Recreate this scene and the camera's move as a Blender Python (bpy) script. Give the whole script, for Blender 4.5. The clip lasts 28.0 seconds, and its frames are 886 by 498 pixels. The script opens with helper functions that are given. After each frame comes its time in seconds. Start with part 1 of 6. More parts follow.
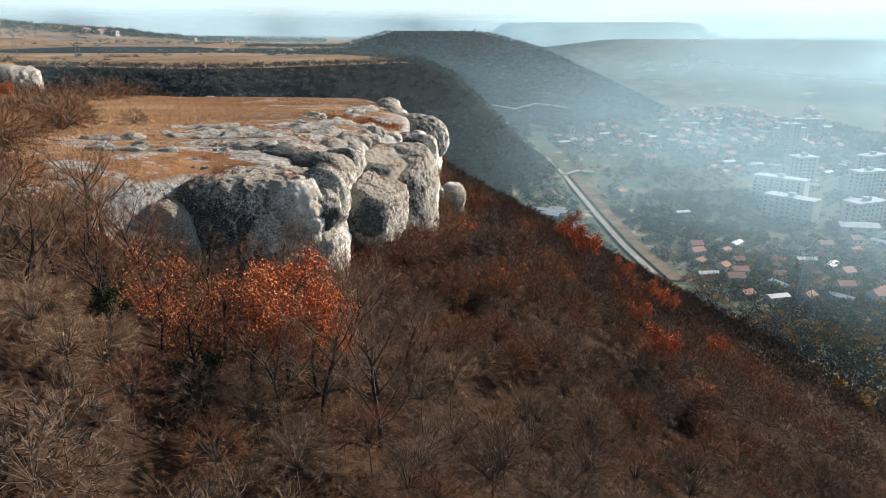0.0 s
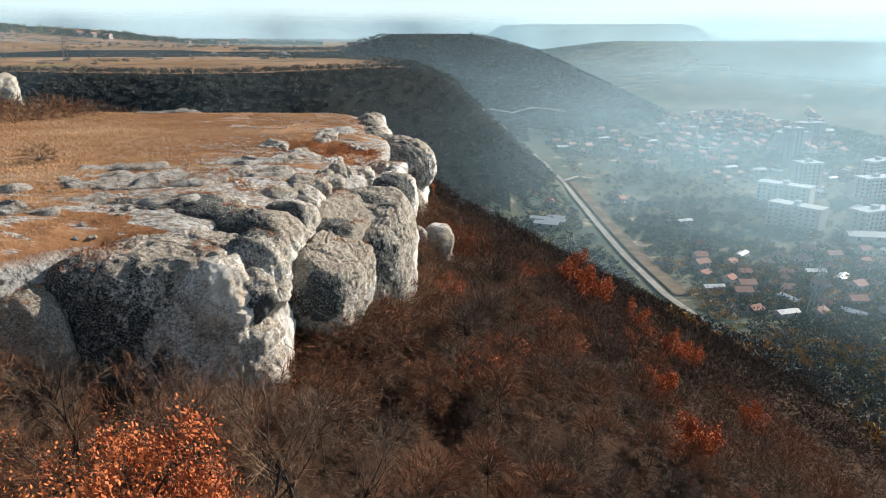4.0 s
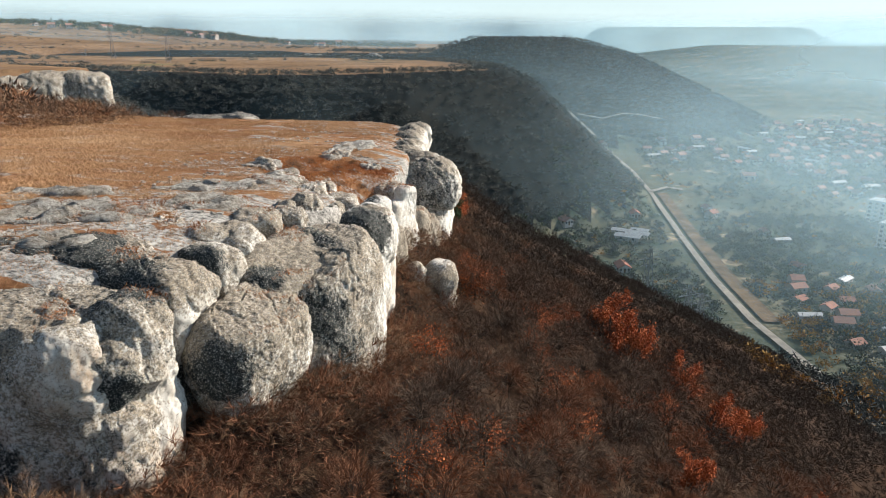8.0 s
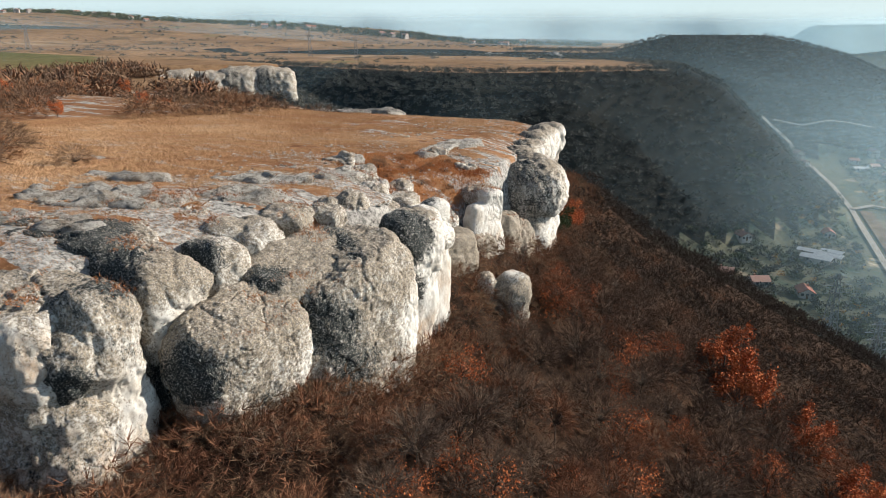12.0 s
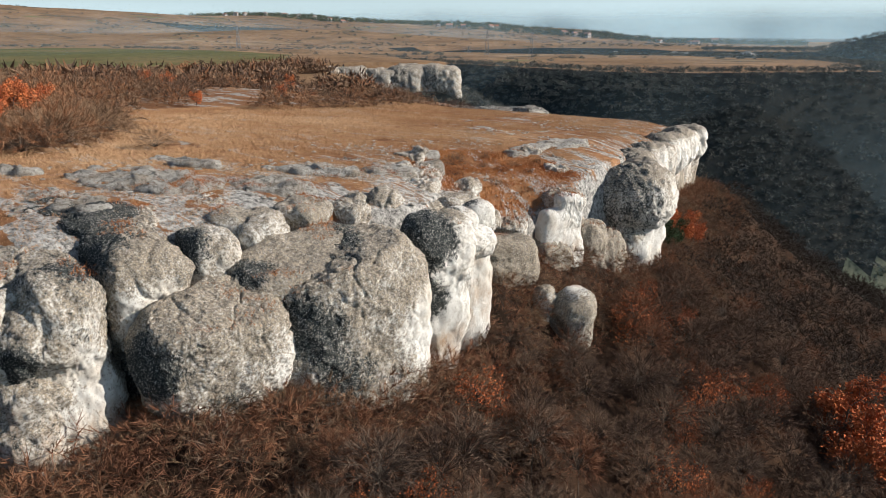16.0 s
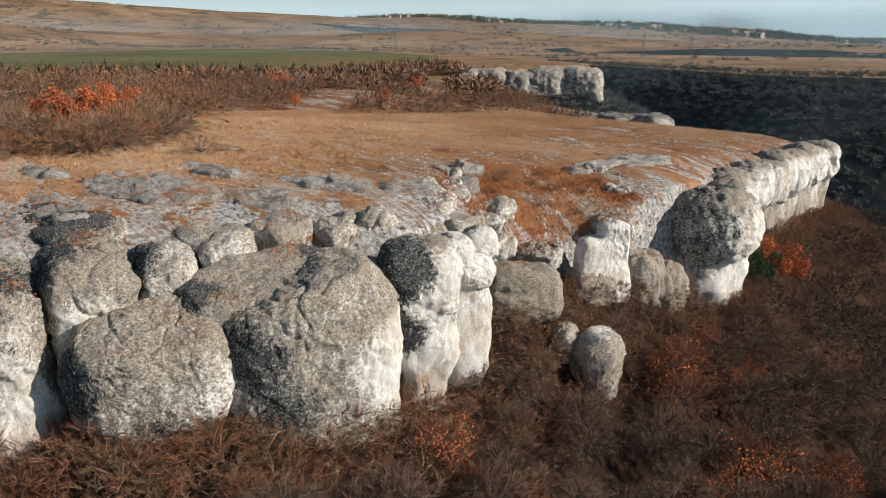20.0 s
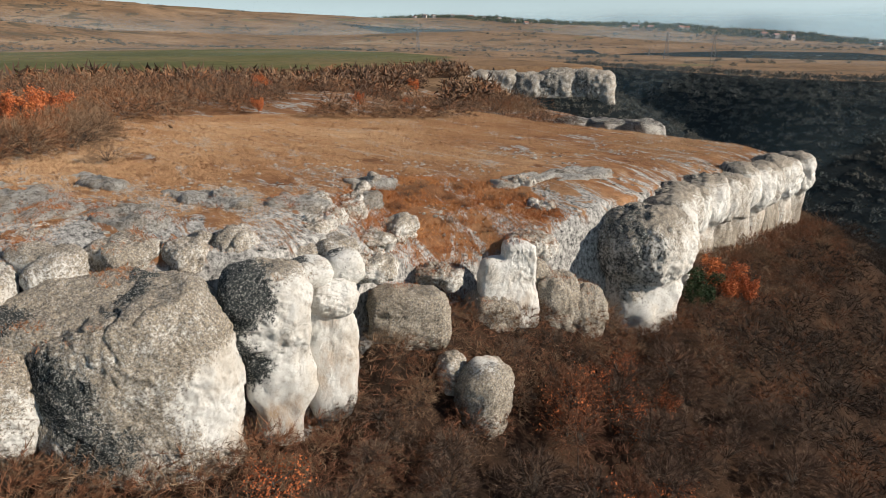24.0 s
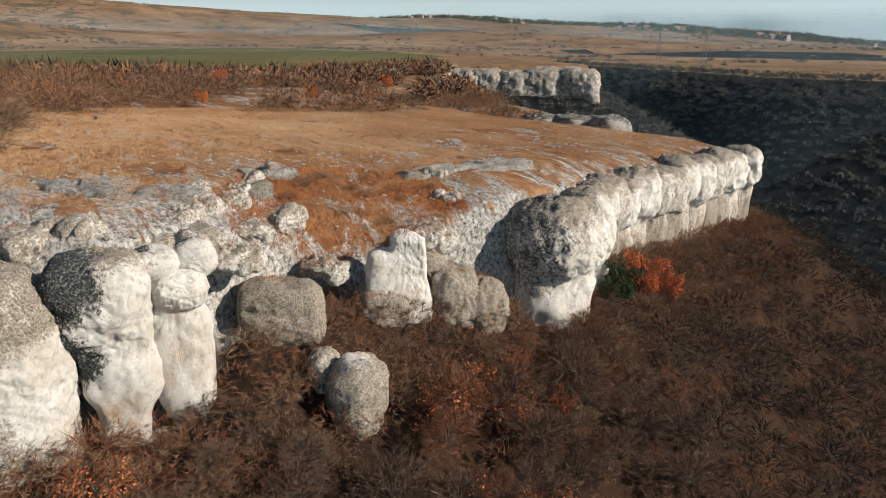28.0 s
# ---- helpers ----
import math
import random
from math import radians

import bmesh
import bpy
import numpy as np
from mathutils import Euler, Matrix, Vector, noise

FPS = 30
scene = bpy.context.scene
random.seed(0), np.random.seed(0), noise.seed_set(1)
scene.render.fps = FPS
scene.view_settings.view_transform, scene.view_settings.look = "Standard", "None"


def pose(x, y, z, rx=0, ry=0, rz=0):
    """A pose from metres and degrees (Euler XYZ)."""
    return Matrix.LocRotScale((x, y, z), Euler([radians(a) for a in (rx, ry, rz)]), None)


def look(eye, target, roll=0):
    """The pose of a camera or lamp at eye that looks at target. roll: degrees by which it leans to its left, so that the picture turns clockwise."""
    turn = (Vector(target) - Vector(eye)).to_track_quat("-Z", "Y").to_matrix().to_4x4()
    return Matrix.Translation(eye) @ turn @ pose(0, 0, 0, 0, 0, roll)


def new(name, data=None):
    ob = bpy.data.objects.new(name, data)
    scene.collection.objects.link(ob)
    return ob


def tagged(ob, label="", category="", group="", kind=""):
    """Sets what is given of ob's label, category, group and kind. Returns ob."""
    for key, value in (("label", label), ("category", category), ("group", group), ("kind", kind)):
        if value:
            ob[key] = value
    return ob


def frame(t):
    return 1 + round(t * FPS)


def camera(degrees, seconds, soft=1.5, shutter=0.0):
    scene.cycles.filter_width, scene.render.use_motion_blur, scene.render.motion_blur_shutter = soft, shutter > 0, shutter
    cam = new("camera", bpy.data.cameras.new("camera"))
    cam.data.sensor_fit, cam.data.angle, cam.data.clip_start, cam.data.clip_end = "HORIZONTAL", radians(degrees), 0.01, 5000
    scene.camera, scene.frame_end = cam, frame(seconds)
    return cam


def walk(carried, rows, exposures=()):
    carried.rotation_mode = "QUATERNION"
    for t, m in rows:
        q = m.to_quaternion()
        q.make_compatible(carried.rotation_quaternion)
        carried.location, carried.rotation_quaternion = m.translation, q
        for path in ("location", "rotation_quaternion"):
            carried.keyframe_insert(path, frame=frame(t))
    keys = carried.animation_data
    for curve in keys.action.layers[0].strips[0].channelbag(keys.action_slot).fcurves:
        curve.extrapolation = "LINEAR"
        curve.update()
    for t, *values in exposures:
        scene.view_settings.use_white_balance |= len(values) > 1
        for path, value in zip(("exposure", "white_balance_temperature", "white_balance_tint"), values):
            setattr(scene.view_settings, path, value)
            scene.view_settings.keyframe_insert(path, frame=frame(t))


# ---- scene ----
import functools

cam = camera(66.0, 28.0, 0.5)
METRES, EYE, TILT, LEAN, TURN = 80.0, 9.0, -17.5, 0.0, 0.0
ROWS = [
    (0.0, 0.0, 0.0, 0.0, -0.0, 0.0, 0.0),
    (0.5, 0.001, 0.0204, 0.0078, -0.03, 0.01, 0.04),
    (1.0, 0.0022, 0.0414, 0.0161, -0.06, 0.02, 0.06),
    (1.5, 0.0036, 0.0643, 0.0251, -0.09, 0.03, 0.08),
    (2.0, 0.0053, 0.0882, 0.0345, -0.11, 0.06, 0.1),
    (2.5, 0.0072, 0.1121, 0.044, -0.14, 0.04, 0.12),
    (3.0, 0.0095, 0.1349, 0.0541, -0.16, 0.07, 0.12),
    (3.5, 0.0133, 0.1574, 0.0633, -0.18, 0.11, 0.15),
    (5.5, 0.0531, 0.2432, 0.0957, 0.51, 0.28, -0.27),
    (6.0, 0.0676, 0.2605, 0.1024, 1.45, 0.29, -0.6),
    (6.5, 0.0817, 0.2753, 0.1089, 2.54, 0.27, -0.97),
    (7.0, 0.0946, 0.2885, 0.1144, 3.91, 0.24, -1.43),
    (7.5, 0.1071, 0.3004, 0.1179, 5.49, 0.21, -1.94),
    (8.0, 0.1196, 0.3123, 0.1204, 7.13, 0.16, -2.47),
    (8.5, 0.132, 0.3237, 0.123, 8.8, 0.07, -3.02),
    (9.0, 0.1438, 0.3347, 0.1263, 10.49, -0.04, -3.55),
    (9.5, 0.1557, 0.3453, 0.1294, 12.22, -0.16, -4.09),
    (10.0, 0.1672, 0.3562, 0.1317, 14.01, -0.29, -4.63),
    (10.5, 0.1787, 0.367, 0.1333, 15.79, -0.44, -5.14),
    (11.0, 0.1905, 0.3782, 0.135, 17.65, -0.61, -5.7),
    (11.5, 0.2022, 0.3897, 0.1372, 19.61, -0.82, -6.21),
    (12.0, 0.2134, 0.4017, 0.1389, 21.55, -1.05, -6.76),
    (12.5, 0.2243, 0.4145, 0.1399, 23.54, -1.28, -7.28),
    (14.5, 0.2648, 0.4666, 0.148, 31.5, -2.48, -9.35),
    (15.0, 0.2737, 0.4799, 0.1512, 33.22, -2.77, -9.78),
    (15.5, 0.2817, 0.4931, 0.1552, 34.65, -3.01, -10.12),
    (16.0, 0.2895, 0.5063, 0.16, 36.02, -3.25, -10.43),
    (16.5, 0.2969, 0.5196, 0.165, 37.37, -3.48, -10.73),
    (17.0, 0.3043, 0.5331, 0.1706, 38.73, -3.73, -11.03),
    (17.5, 0.311, 0.5466, 0.1761, 39.94, -3.96, -11.29),
    (18.0, 0.318, 0.5615, 0.1812, 41.08, -4.17, -11.5),
    (18.5, 0.3247, 0.5765, 0.1869, 42.79, -4.54, -11.88),
    (19.0, 0.3304, 0.5923, 0.192, 44.73, -4.9, -12.29),
    (19.5, 0.3365, 0.6083, 0.1974, 46.77, -5.34, -12.73),
    (20.0, 0.3422, 0.6239, 0.2033, 48.8, -5.83, -13.12),
    (20.5, 0.3475, 0.6393, 0.2092, 50.56, -6.24, -13.46),
    (21.0, 0.3531, 0.6546, 0.2159, 51.14, -6.39, -13.58),
    (21.5, 0.3588, 0.6699, 0.2227, 51.13, -6.37, -13.54),
    (23.5, 0.3796, 0.7245, 0.2423, 51.05, -6.34, -13.7),
    (24.0, 0.3854, 0.7371, 0.2448, 51.04, -6.31, -13.76),
    (24.5, 0.3914, 0.7492, 0.247, 51.02, -6.31, -13.82),
    (25.0, 0.397, 0.7608, 0.249, 50.99, -6.3, -13.85),
    (25.5, 0.4019, 0.7717, 0.2507, 50.95, -6.3, -13.92),
    (26.0, 0.4068, 0.7818, 0.2522, 50.93, -6.3, -13.99),
    (26.5, 0.4116, 0.7917, 0.2534, 50.91, -6.29, -14.01),
    (27.0, 0.4163, 0.8023, 0.2549, 50.89, -6.27, -13.94),
    (27.5, 0.4216, 0.8154, 0.2563, 50.94, -6.24, -13.88),
    (28.0, 0.4266, 0.8307, 0.2581, 50.94, -6.25, -13.83),
]
walk(cam, [(t, pose(0, 0, EYE, TILT, LEAN, TURN) @ pose(METRES * x, METRES * y, METRES * z, 90 + pitch, roll, yaw)) for t, x, y, z, yaw, pitch, roll in ROWS], [(0, 0.94, 6150, 9), (10, 0.77, 6250, 9), (17, 0.47, 6080, 10), (28, 0.32, 6330, 10)])
# Walk: a drone that slides along the cliff at a steady height.

# ---- world, sun, haze ----
SUN_AZ, SUN_EL = 56.0, 28.0
world = bpy.data.worlds.new("sky")
scene.world = world
world.use_nodes = True
wn = world.node_tree
sky = wn.nodes.new("ShaderNodeTexSky")
sky.sky_type = "NISHITA"
sky.sun_disc = False
sky.sun_elevation = radians(SUN_EL)
sky.sun_rotation = radians(SUN_AZ)
sky.altitude = 300
sky.air_density = 1.0
sky.dust_density = 0.6
sky.ozone_density = 2.0
wn.nodes["Background"].inputs["Strength"].default_value = 0.05
# bright haze that whitens the sky towards the horizon
cloud = wn.nodes.new("ShaderNodeTexNoise")
cloud.inputs["Scale"].default_value = 2.2
cloud.inputs["Detail"].default_value = 6
stretch = wn.nodes.new("ShaderNodeMapping")
stretch.inputs["Scale"].default_value = (1, 1, 6)
where = wn.nodes.new("ShaderNodeTexCoord")
wn.links.new(where.outputs["Generated"], stretch.inputs["Vector"])
wn.links.new(stretch.outputs["Vector"], cloud.inputs["Vector"])
high = wn.nodes.new("ShaderNodeSeparateXYZ")
wn.links.new(where.outputs["Generated"], high.inputs[0])
low = wn.nodes.new("ShaderNodeMapRange")
low.inputs["From Min"].default_value = 0.0
low.inputs["From Max"].default_value = 0.20
low.inputs["To Min"].default_value = 1.0
low.inputs["To Max"].default_value = 0.12
wn.links.new(high.outputs[2], low.inputs["Value"])
thin = wn.nodes.new("ShaderNodeMath")
thin.operation = "MULTIPLY"
veil = wn.nodes.new("ShaderNodeMix")
veil.data_type = "RGBA"
level = wn.nodes.new("ShaderNodeMapRange")
level.inputs["From Min"].default_value = 0.35
level.inputs["From Max"].default_value = 0.65
level.inputs["To Min"].default_value = 0.80
level.inputs["To Max"].default_value = 1.0
wn.links.new(cloud.outputs["Fac"], level.inputs["Value"])
wn.links.new(level.outputs["Result"], thin.inputs[0])
wn.links.new(low.outputs["Result"], thin.inputs[1])
wn.links.new(thin.outputs[0], veil.inputs[0])
wn.links.new(sky.outputs["Color"], veil.inputs[6])
veil.inputs[7].default_value = (10.2, 12.4, 12.7, 1)
wn.links.new(veil.outputs[2], wn.nodes["Background"].inputs["Color"])
sun = new("sun", bpy.data.lights.new("sun", "SUN"))
sun.data.energy = 5.0
sun.data.angle = radians(0.6)
sun.data.color = (1.0, 0.87, 0.72)
sun_way = Vector((math.sin(radians(SUN_AZ)) * math.cos(radians(SUN_EL)), math.cos(radians(SUN_AZ)) * math.cos(radians(SUN_EL)), math.sin(radians(SUN_EL))))
sun.matrix_world = look((300, 300, 300), Vector((300, 300, 300)) - sun_way)

# ---- materials ----
def nodes_of(name, rough=0.9, spec=0.2):
    m = bpy.data.materials.new(name)
    m.use_nodes = True
    b = m.node_tree.nodes["Principled BSDF"]
    b.inputs["Roughness"].default_value = rough
    b.inputs["Specular IOR Level"].default_value = spec
    return m, m.node_tree, b


def node(nt, kind, **sets):
    n = nt.nodes.new(kind)
    for k, v in sets.items():
        if k in n.inputs:
            n.inputs[k].default_value = v
    return n


def noise_tex(nt, scale, detail=4.0, rough=0.6, stretch=None, distort=0.0):
    co = nt.nodes.new("ShaderNodeTexCoord")
    n = nt.nodes.new("ShaderNodeTexNoise")
    n.inputs["Scale"].default_value = scale
    n.inputs["Detail"].default_value = detail
    n.inputs["Roughness"].default_value = rough
    n.inputs["Distortion"].default_value = distort
    geo = nt.nodes.new("ShaderNodeNewGeometry")
    if stretch:
        mp = nt.nodes.new("ShaderNodeMapping")
        mp.inputs["Scale"].default_value = stretch
        nt.links.new(geo.outputs["Position"], mp.inputs["Vector"])
        nt.links.new(mp.outputs["Vector"], n.inputs["Vector"])
    else:
        nt.links.new(geo.outputs["Position"], n.inputs["Vector"])
    return n.outputs["Fac"]


def ramp(nt, fac, stops):
    r = nt.nodes.new("ShaderNodeValToRGB")
    e = r.color_ramp.elements
    while len(e) < len(stops):
        e.new(0.5)
    for el, (p, c) in zip(e, stops):
        el.position = p
        el.color = (*c, 1) if len(c) == 3 else c
    nt.links.new(fac, r.inputs["Fac"])
    return r.outputs["Color"]


def grey(v):
    return (v, v, v)


def mix(nt, fac, a, b, blend="MIX"):
    m = nt.nodes.new("ShaderNodeMix")
    m.data_type = "RGBA"
    m.blend_type = blend
    for sock, val in ((m.inputs[0], fac), (m.inputs[6], a), (m.inputs[7], b)):
        if isinstance(val, (int, float)):
            sock.default_value = val
        elif isinstance(val, tuple):
            sock.default_value = (*val, 1)
        else:
            nt.links.new(val, sock)
    return m.outputs[2]


def calc(nt, op, a, b=0.0):
    m = nt.nodes.new("ShaderNodeMath")
    m.operation = op
    m.use_clamp = True
    for sock, val in ((m.inputs[0], a), (m.inputs[1], b)):
        if isinstance(val, (int, float)):
            sock.default_value = val
        else:
            nt.links.new(val, sock)
    return m.outputs[0]


def bumped(nt, b, height, strength, dist):
    bp = nt.nodes.new("ShaderNodeBump")
    bp.inputs["Strength"].default_value = strength
    bp.inputs["Distance"].default_value = dist
    nt.links.new(height, bp.inputs["Height"])
    nt.links.new(bp.outputs["Normal"], b.inputs["Normal"])


def rock_material(name, pale, warm, lichen, amount, top=0.2, grain=0.5, dense=0.1, stain=0.75):
    """Weathered limestone: pale stone with ochre stains, lichen in patches, streaks that run down, and fine dark and pale specks."""
    m, nt, b = nodes_of(name, 0.93, 0.12)
    geo = nt.nodes.new("ShaderNodeNewGeometry")
    sep = nt.nodes.new("ShaderNodeSeparateXYZ")
    nt.links.new(geo.outputs["Normal"], sep.inputs[0])
    base = mix(nt, ramp(nt, noise_tex(nt, 0.45, 6, 0.65), [(0.48, grey(0)), (0.64, grey(0.9))]), pale, warm)
    base = mix(nt, ramp(nt, noise_tex(nt, 2.2, 7, 0.75), [(0.34, grey(stain)), (0.52, grey(0))]), base, tuple(c * 0.5 for c in warm))
    patch = calc(nt, "ADD", noise_tex(nt, 0.33, 8, 0.72, (1, 1, 0.55), 0.5), calc(nt, "MULTIPLY", sep.outputs[2], top))
    area = ramp(nt, patch, [(0.60 - amount, grey(0)), (0.68 - amount, grey(1))])
    streak = ramp(nt, noise_tex(nt, 1.5, 5, 0.6, (1, 1, 0.10)), [(0.55, grey(0)), (0.66, grey(0.8))])
    area = mix(nt, 1.0, area, streak, "LIGHTEN")
    fine = ramp(nt, noise_tex(nt, 4.0, 8, 0.8), [(0.46, grey(dense)), (0.51, grey(1))])
    col = mix(nt, mix(nt, 1.0, area, fine, "MULTIPLY"), base, lichen)
    col = mix(nt, ramp(nt, noise_tex(nt, 4.2, 7, 0.85, None, 0.3), [(0.51, grey(0)), (0.56, grey(grain))]), col, tuple(0.5 * c + 0.2 * w for c, w in zip(lichen, warm)))
    where = ramp(nt, noise_tex(nt, 0.7, 6, 0.7), [(0.40, grey(0.15)), (0.60, grey(1))])
    speck = ramp(nt, noise_tex(nt, 7.0, 6, 0.85), [(0.53, grey(0)), (0.57, grey(grain))])
    col = mix(nt, mix(nt, 1.0, where, speck, "MULTIPLY"), col, tuple(min(0.85, c * 1.4) for c in pale))
    nt.links.new(col, b.inputs["Base Color"])
    hgt = mix(nt, 0.4, noise_tex(nt, 1.4, 9, 0.75), noise_tex(nt, 6.0, 6, 0.8))
    bumped(nt, b, hgt, 1.0, 0.8)
    return m


def limestone_material():
    """Pale limestone under brown crust and black lichen that thin out into specks, with ochre stains."""
    m, nt, b = nodes_of("limestone", 0.93, 0.12)

    def cover(kind):
        a = nt.nodes.new("ShaderNodeAttribute")
        a.attribute_name = kind
        return a.outputs["Fac"]

    def specks(amount, field, sharp, most):
        k = calc(nt, "SUBTRACT", calc(nt, "ADD", field, calc(nt, "MULTIPLY", amount, 0.46)), 0.675)
        return calc(nt, "MULTIPLY", calc(nt, "MULTIPLY", k, sharp), most)
    base = mix(nt, ramp(nt, noise_tex(nt, 0.5, 6, 0.65), [(0.45, grey(0)), (0.66, grey(0.8))]), (0.71, 0.70, 0.665), (0.54, 0.485, 0.41))
    base = mix(nt, ramp(nt, noise_tex(nt, 3.0, 7, 0.75), [(0.33, grey(0.6)), (0.47, grey(0))]), base, (0.36, 0.31, 0.25))
    base = mix(nt, calc(nt, "MULTIPLY", cover("ochre"), ramp(nt, noise_tex(nt, 1.6, 6, 0.7, (1, 1, 0.4)), [(0.40, grey(0)), (0.62, grey(0.85))])), base, (0.44, 0.27, 0.13))
    tone = ramp(nt, noise_tex(nt, 7.5, 6, 0.8), [(0.38, (0.050, 0.046, 0.042)), (0.46, (0.17, 0.145, 0.115)), (0.54, (0.31, 0.265, 0.205)), (0.64, (0.45, 0.37, 0.26))])
    geo = nt.nodes.new("ShaderNodeNewGeometry")
    sep = nt.nodes.new("ShaderNodeSeparateXYZ")
    nt.links.new(geo.outputs["Normal"], sep.inputs[0])
    upward = calc(nt, "MULTIPLY", sep.outputs[2], 0.17)
    c1 = specks(calc(nt, "ADD", calc(nt, "ADD", cover("crust"), upward), calc(nt, "MULTIPLY", calc(nt, "SUBTRACT", noise_tex(nt, 0.6, 5, 0.6), 0.42), 0.9)), noise_tex(nt, 5.6, 9, 0.85), 20.0, 0.95)
    col = mix(nt, c1, base, tone)
    dark = ramp(nt, noise_tex(nt, 8.0, 5, 0.8), [(0.42, (0.018, 0.023, 0.025)), (0.56, (0.045, 0.052, 0.052)), (0.66, (0.17, 0.17, 0.155))])
    c2 = specks(calc(nt, "ADD", cover("black"), calc(nt, "MULTIPLY", calc(nt, "SUBTRACT", noise_tex(nt, 0.8, 6, 0.7, (1, 1, 0.45)), 0.45), 1.0)), noise_tex(nt, 3.4, 9, 0.85), 18.0, 1.0)
    col = mix(nt, c2, col, dark)
    fleck = ramp(nt, noise_tex(nt, 11.0, 4, 0.8), [(0.555, grey(0)), (0.60, grey(0.7))])
    col = mix(nt, fleck, col, (0.66, 0.65, 0.61))
    nt.links.new(col, b.inputs["Base Color"])
    bumped(nt, b, mix(nt, 0.45, noise_tex(nt, 1.8, 9, 0.75), noise_tex(nt, 7.0, 6, 0.8)), 0.9, 0.30)
    return m


LIMESTONE = limestone_material()
STONE_GREY = rock_material("limestone_grey", (0.58, 0.56, 0.52), (0.36, 0.30, 0.23), (0.028, 0.031, 0.031), 0.085, 0.20, 0.9, 0.2, 0.6)
STONE_PALE = rock_material("limestone_pale", (0.84, 0.83, 0.80), (0.70, 0.63, 0.52), (0.030, 0.036, 0.040), -0.02, 0.28, 0.12, 0.4, 0.3)
STONE_FLAT = rock_material("limestone_pavement", (0.52, 0.51, 0.48), (0.36, 0.30, 0.23), (0.05, 0.052, 0.05), -0.02, 0.02, 0.7)


def ground_material(name, cols, scale, rocky=0.0, bump=0.5, patches=None):
    m, nt, b = nodes_of(name, 1.0, 0.05)
    c = ramp(nt, noise_tex(nt, scale, 8, 0.65), [(0.30 + 0.4 * i / max(1, len(cols) - 1), k) for i, k in enumerate(cols)])
    c = mix(nt, ramp(nt, noise_tex(nt, scale * 22, 5, 0.7), [(0.35, grey(0.55)), (0.6, grey(0))]), c, tuple(k * 0.45 for k in cols[0]))
    if patches:
        for colour, sc, lo in patches:
            c = mix(nt, ramp(nt, noise_tex(nt, sc, 6, 0.6, None, 0.6), [(lo, grey(0)), (lo + 0.08, grey(0.85))]), c, colour)
    geo = nt.nodes.new("ShaderNodeNewGeometry")
    sep = nt.nodes.new("ShaderNodeSeparateXYZ")
    nt.links.new(geo.outputs["Normal"], sep.inputs[0])
    if rocky:
        stone = ramp(nt, noise_tex(nt, 2.6, 9, 0.85, (0.8, 1.25, 1)), [(0.40, (0.03, 0.033, 0.033)), (0.47, (0.22, 0.215, 0.205)), (0.60, (0.52, 0.51, 0.48))])
        band = noise_tex(nt, 0.22, 9, 0.78, (0.5, 1.5, 1), 0.6)
        edge = nt.nodes.new("ShaderNodeAttribute")
        edge.attribute_name = "stony"
        k = calc(nt, "ADD", band, calc(nt, "SUBTRACT", edge.outputs["Fac"], 0.5))
        mask = ramp(nt, k, [(0.53, grey(0)), (0.56, grey(1))])
        steep = ramp(nt, sep.outputs[2], [(0.40, grey(1)), (0.62, grey(0))])
        c = mix(nt, mix(nt, 1.0, mask, steep, "LIGHTEN"), c, stone)
    nt.links.new(c, b.inputs["Base Color"])
    bumped(nt, b, mix(nt, 0.5, noise_tex(nt, scale * 8, 7, 0.7), noise_tex(nt, scale * 40, 4, 0.7)), bump, 0.4)
    return m


PLATEAU = ground_material("dry_grass_and_limestone", [(0.15, 0.07, 0.036), (0.26, 0.135, 0.068), (0.40, 0.255, 0.145)], 0.035, 1.0, 0.5, [((0.12, 0.055, 0.028), 0.35, 0.56), ((0.36, 0.235, 0.135), 0.22, 0.60)])
# Far woodland floor, with the slope's shade and bluish haze in its colour.
FAR_FLOOR = ground_material("shade_toned_far_floor", [(0.012, 0.016, 0.018), (0.019, 0.023, 0.024), (0.031, 0.032, 0.029)], 0.03)
LITTER = ground_material("leaf_litter", [(0.028, 0.019, 0.014), (0.045, 0.027, 0.018), (0.07, 0.04, 0.024)], 0.12)
FIELD = ground_material("green_field", [(0.075, 0.085, 0.032), (0.13, 0.125, 0.05), (0.22, 0.155, 0.075)], 0.006)
STEPPE = ground_material("far_dry_grassland", [(0.15, 0.095, 0.056), (0.26, 0.165, 0.095), (0.38, 0.25, 0.15)], 0.008, 0.0, 0.5, [((0.06, 0.05, 0.035), 0.02, 0.60), ((0.32, 0.24, 0.16), 0.004, 0.58), ((0.09, 0.075, 0.05), 0.011, 0.56), ((0.12, 0.14, 0.06), 0.005, 0.62)])
VALLEY = ground_material("valley_floor", [(0.06, 0.085, 0.068), (0.11, 0.118, 0.086), (0.23, 0.20, 0.14)], 0.018, 0.0, 0.5, [((0.38, 0.30, 0.20), 0.03, 0.60), ((0.05, 0.075, 0.055), 0.05, 0.58)])


def plain(name, colour, rough=0.8, var=0.35, scale=2.0, metal=0.0, random_tint=None):
    m, nt, b = nodes_of(name, rough, 0.2)
    b.inputs["Metallic"].default_value = metal
    c = ramp(nt, noise_tex(nt, scale, 5, 0.6), [(0.3, tuple(k * (1 - var) for k in colour)), (0.7, tuple(min(1, k * (1 + var)) for k in colour))])
    if random_tint:
        oi = nt.nodes.new("ShaderNodeObjectInfo")
        c = mix(nt, oi.outputs["Random"], c, random_tint)
    nt.links.new(c, b.inputs["Base Color"])
    return m


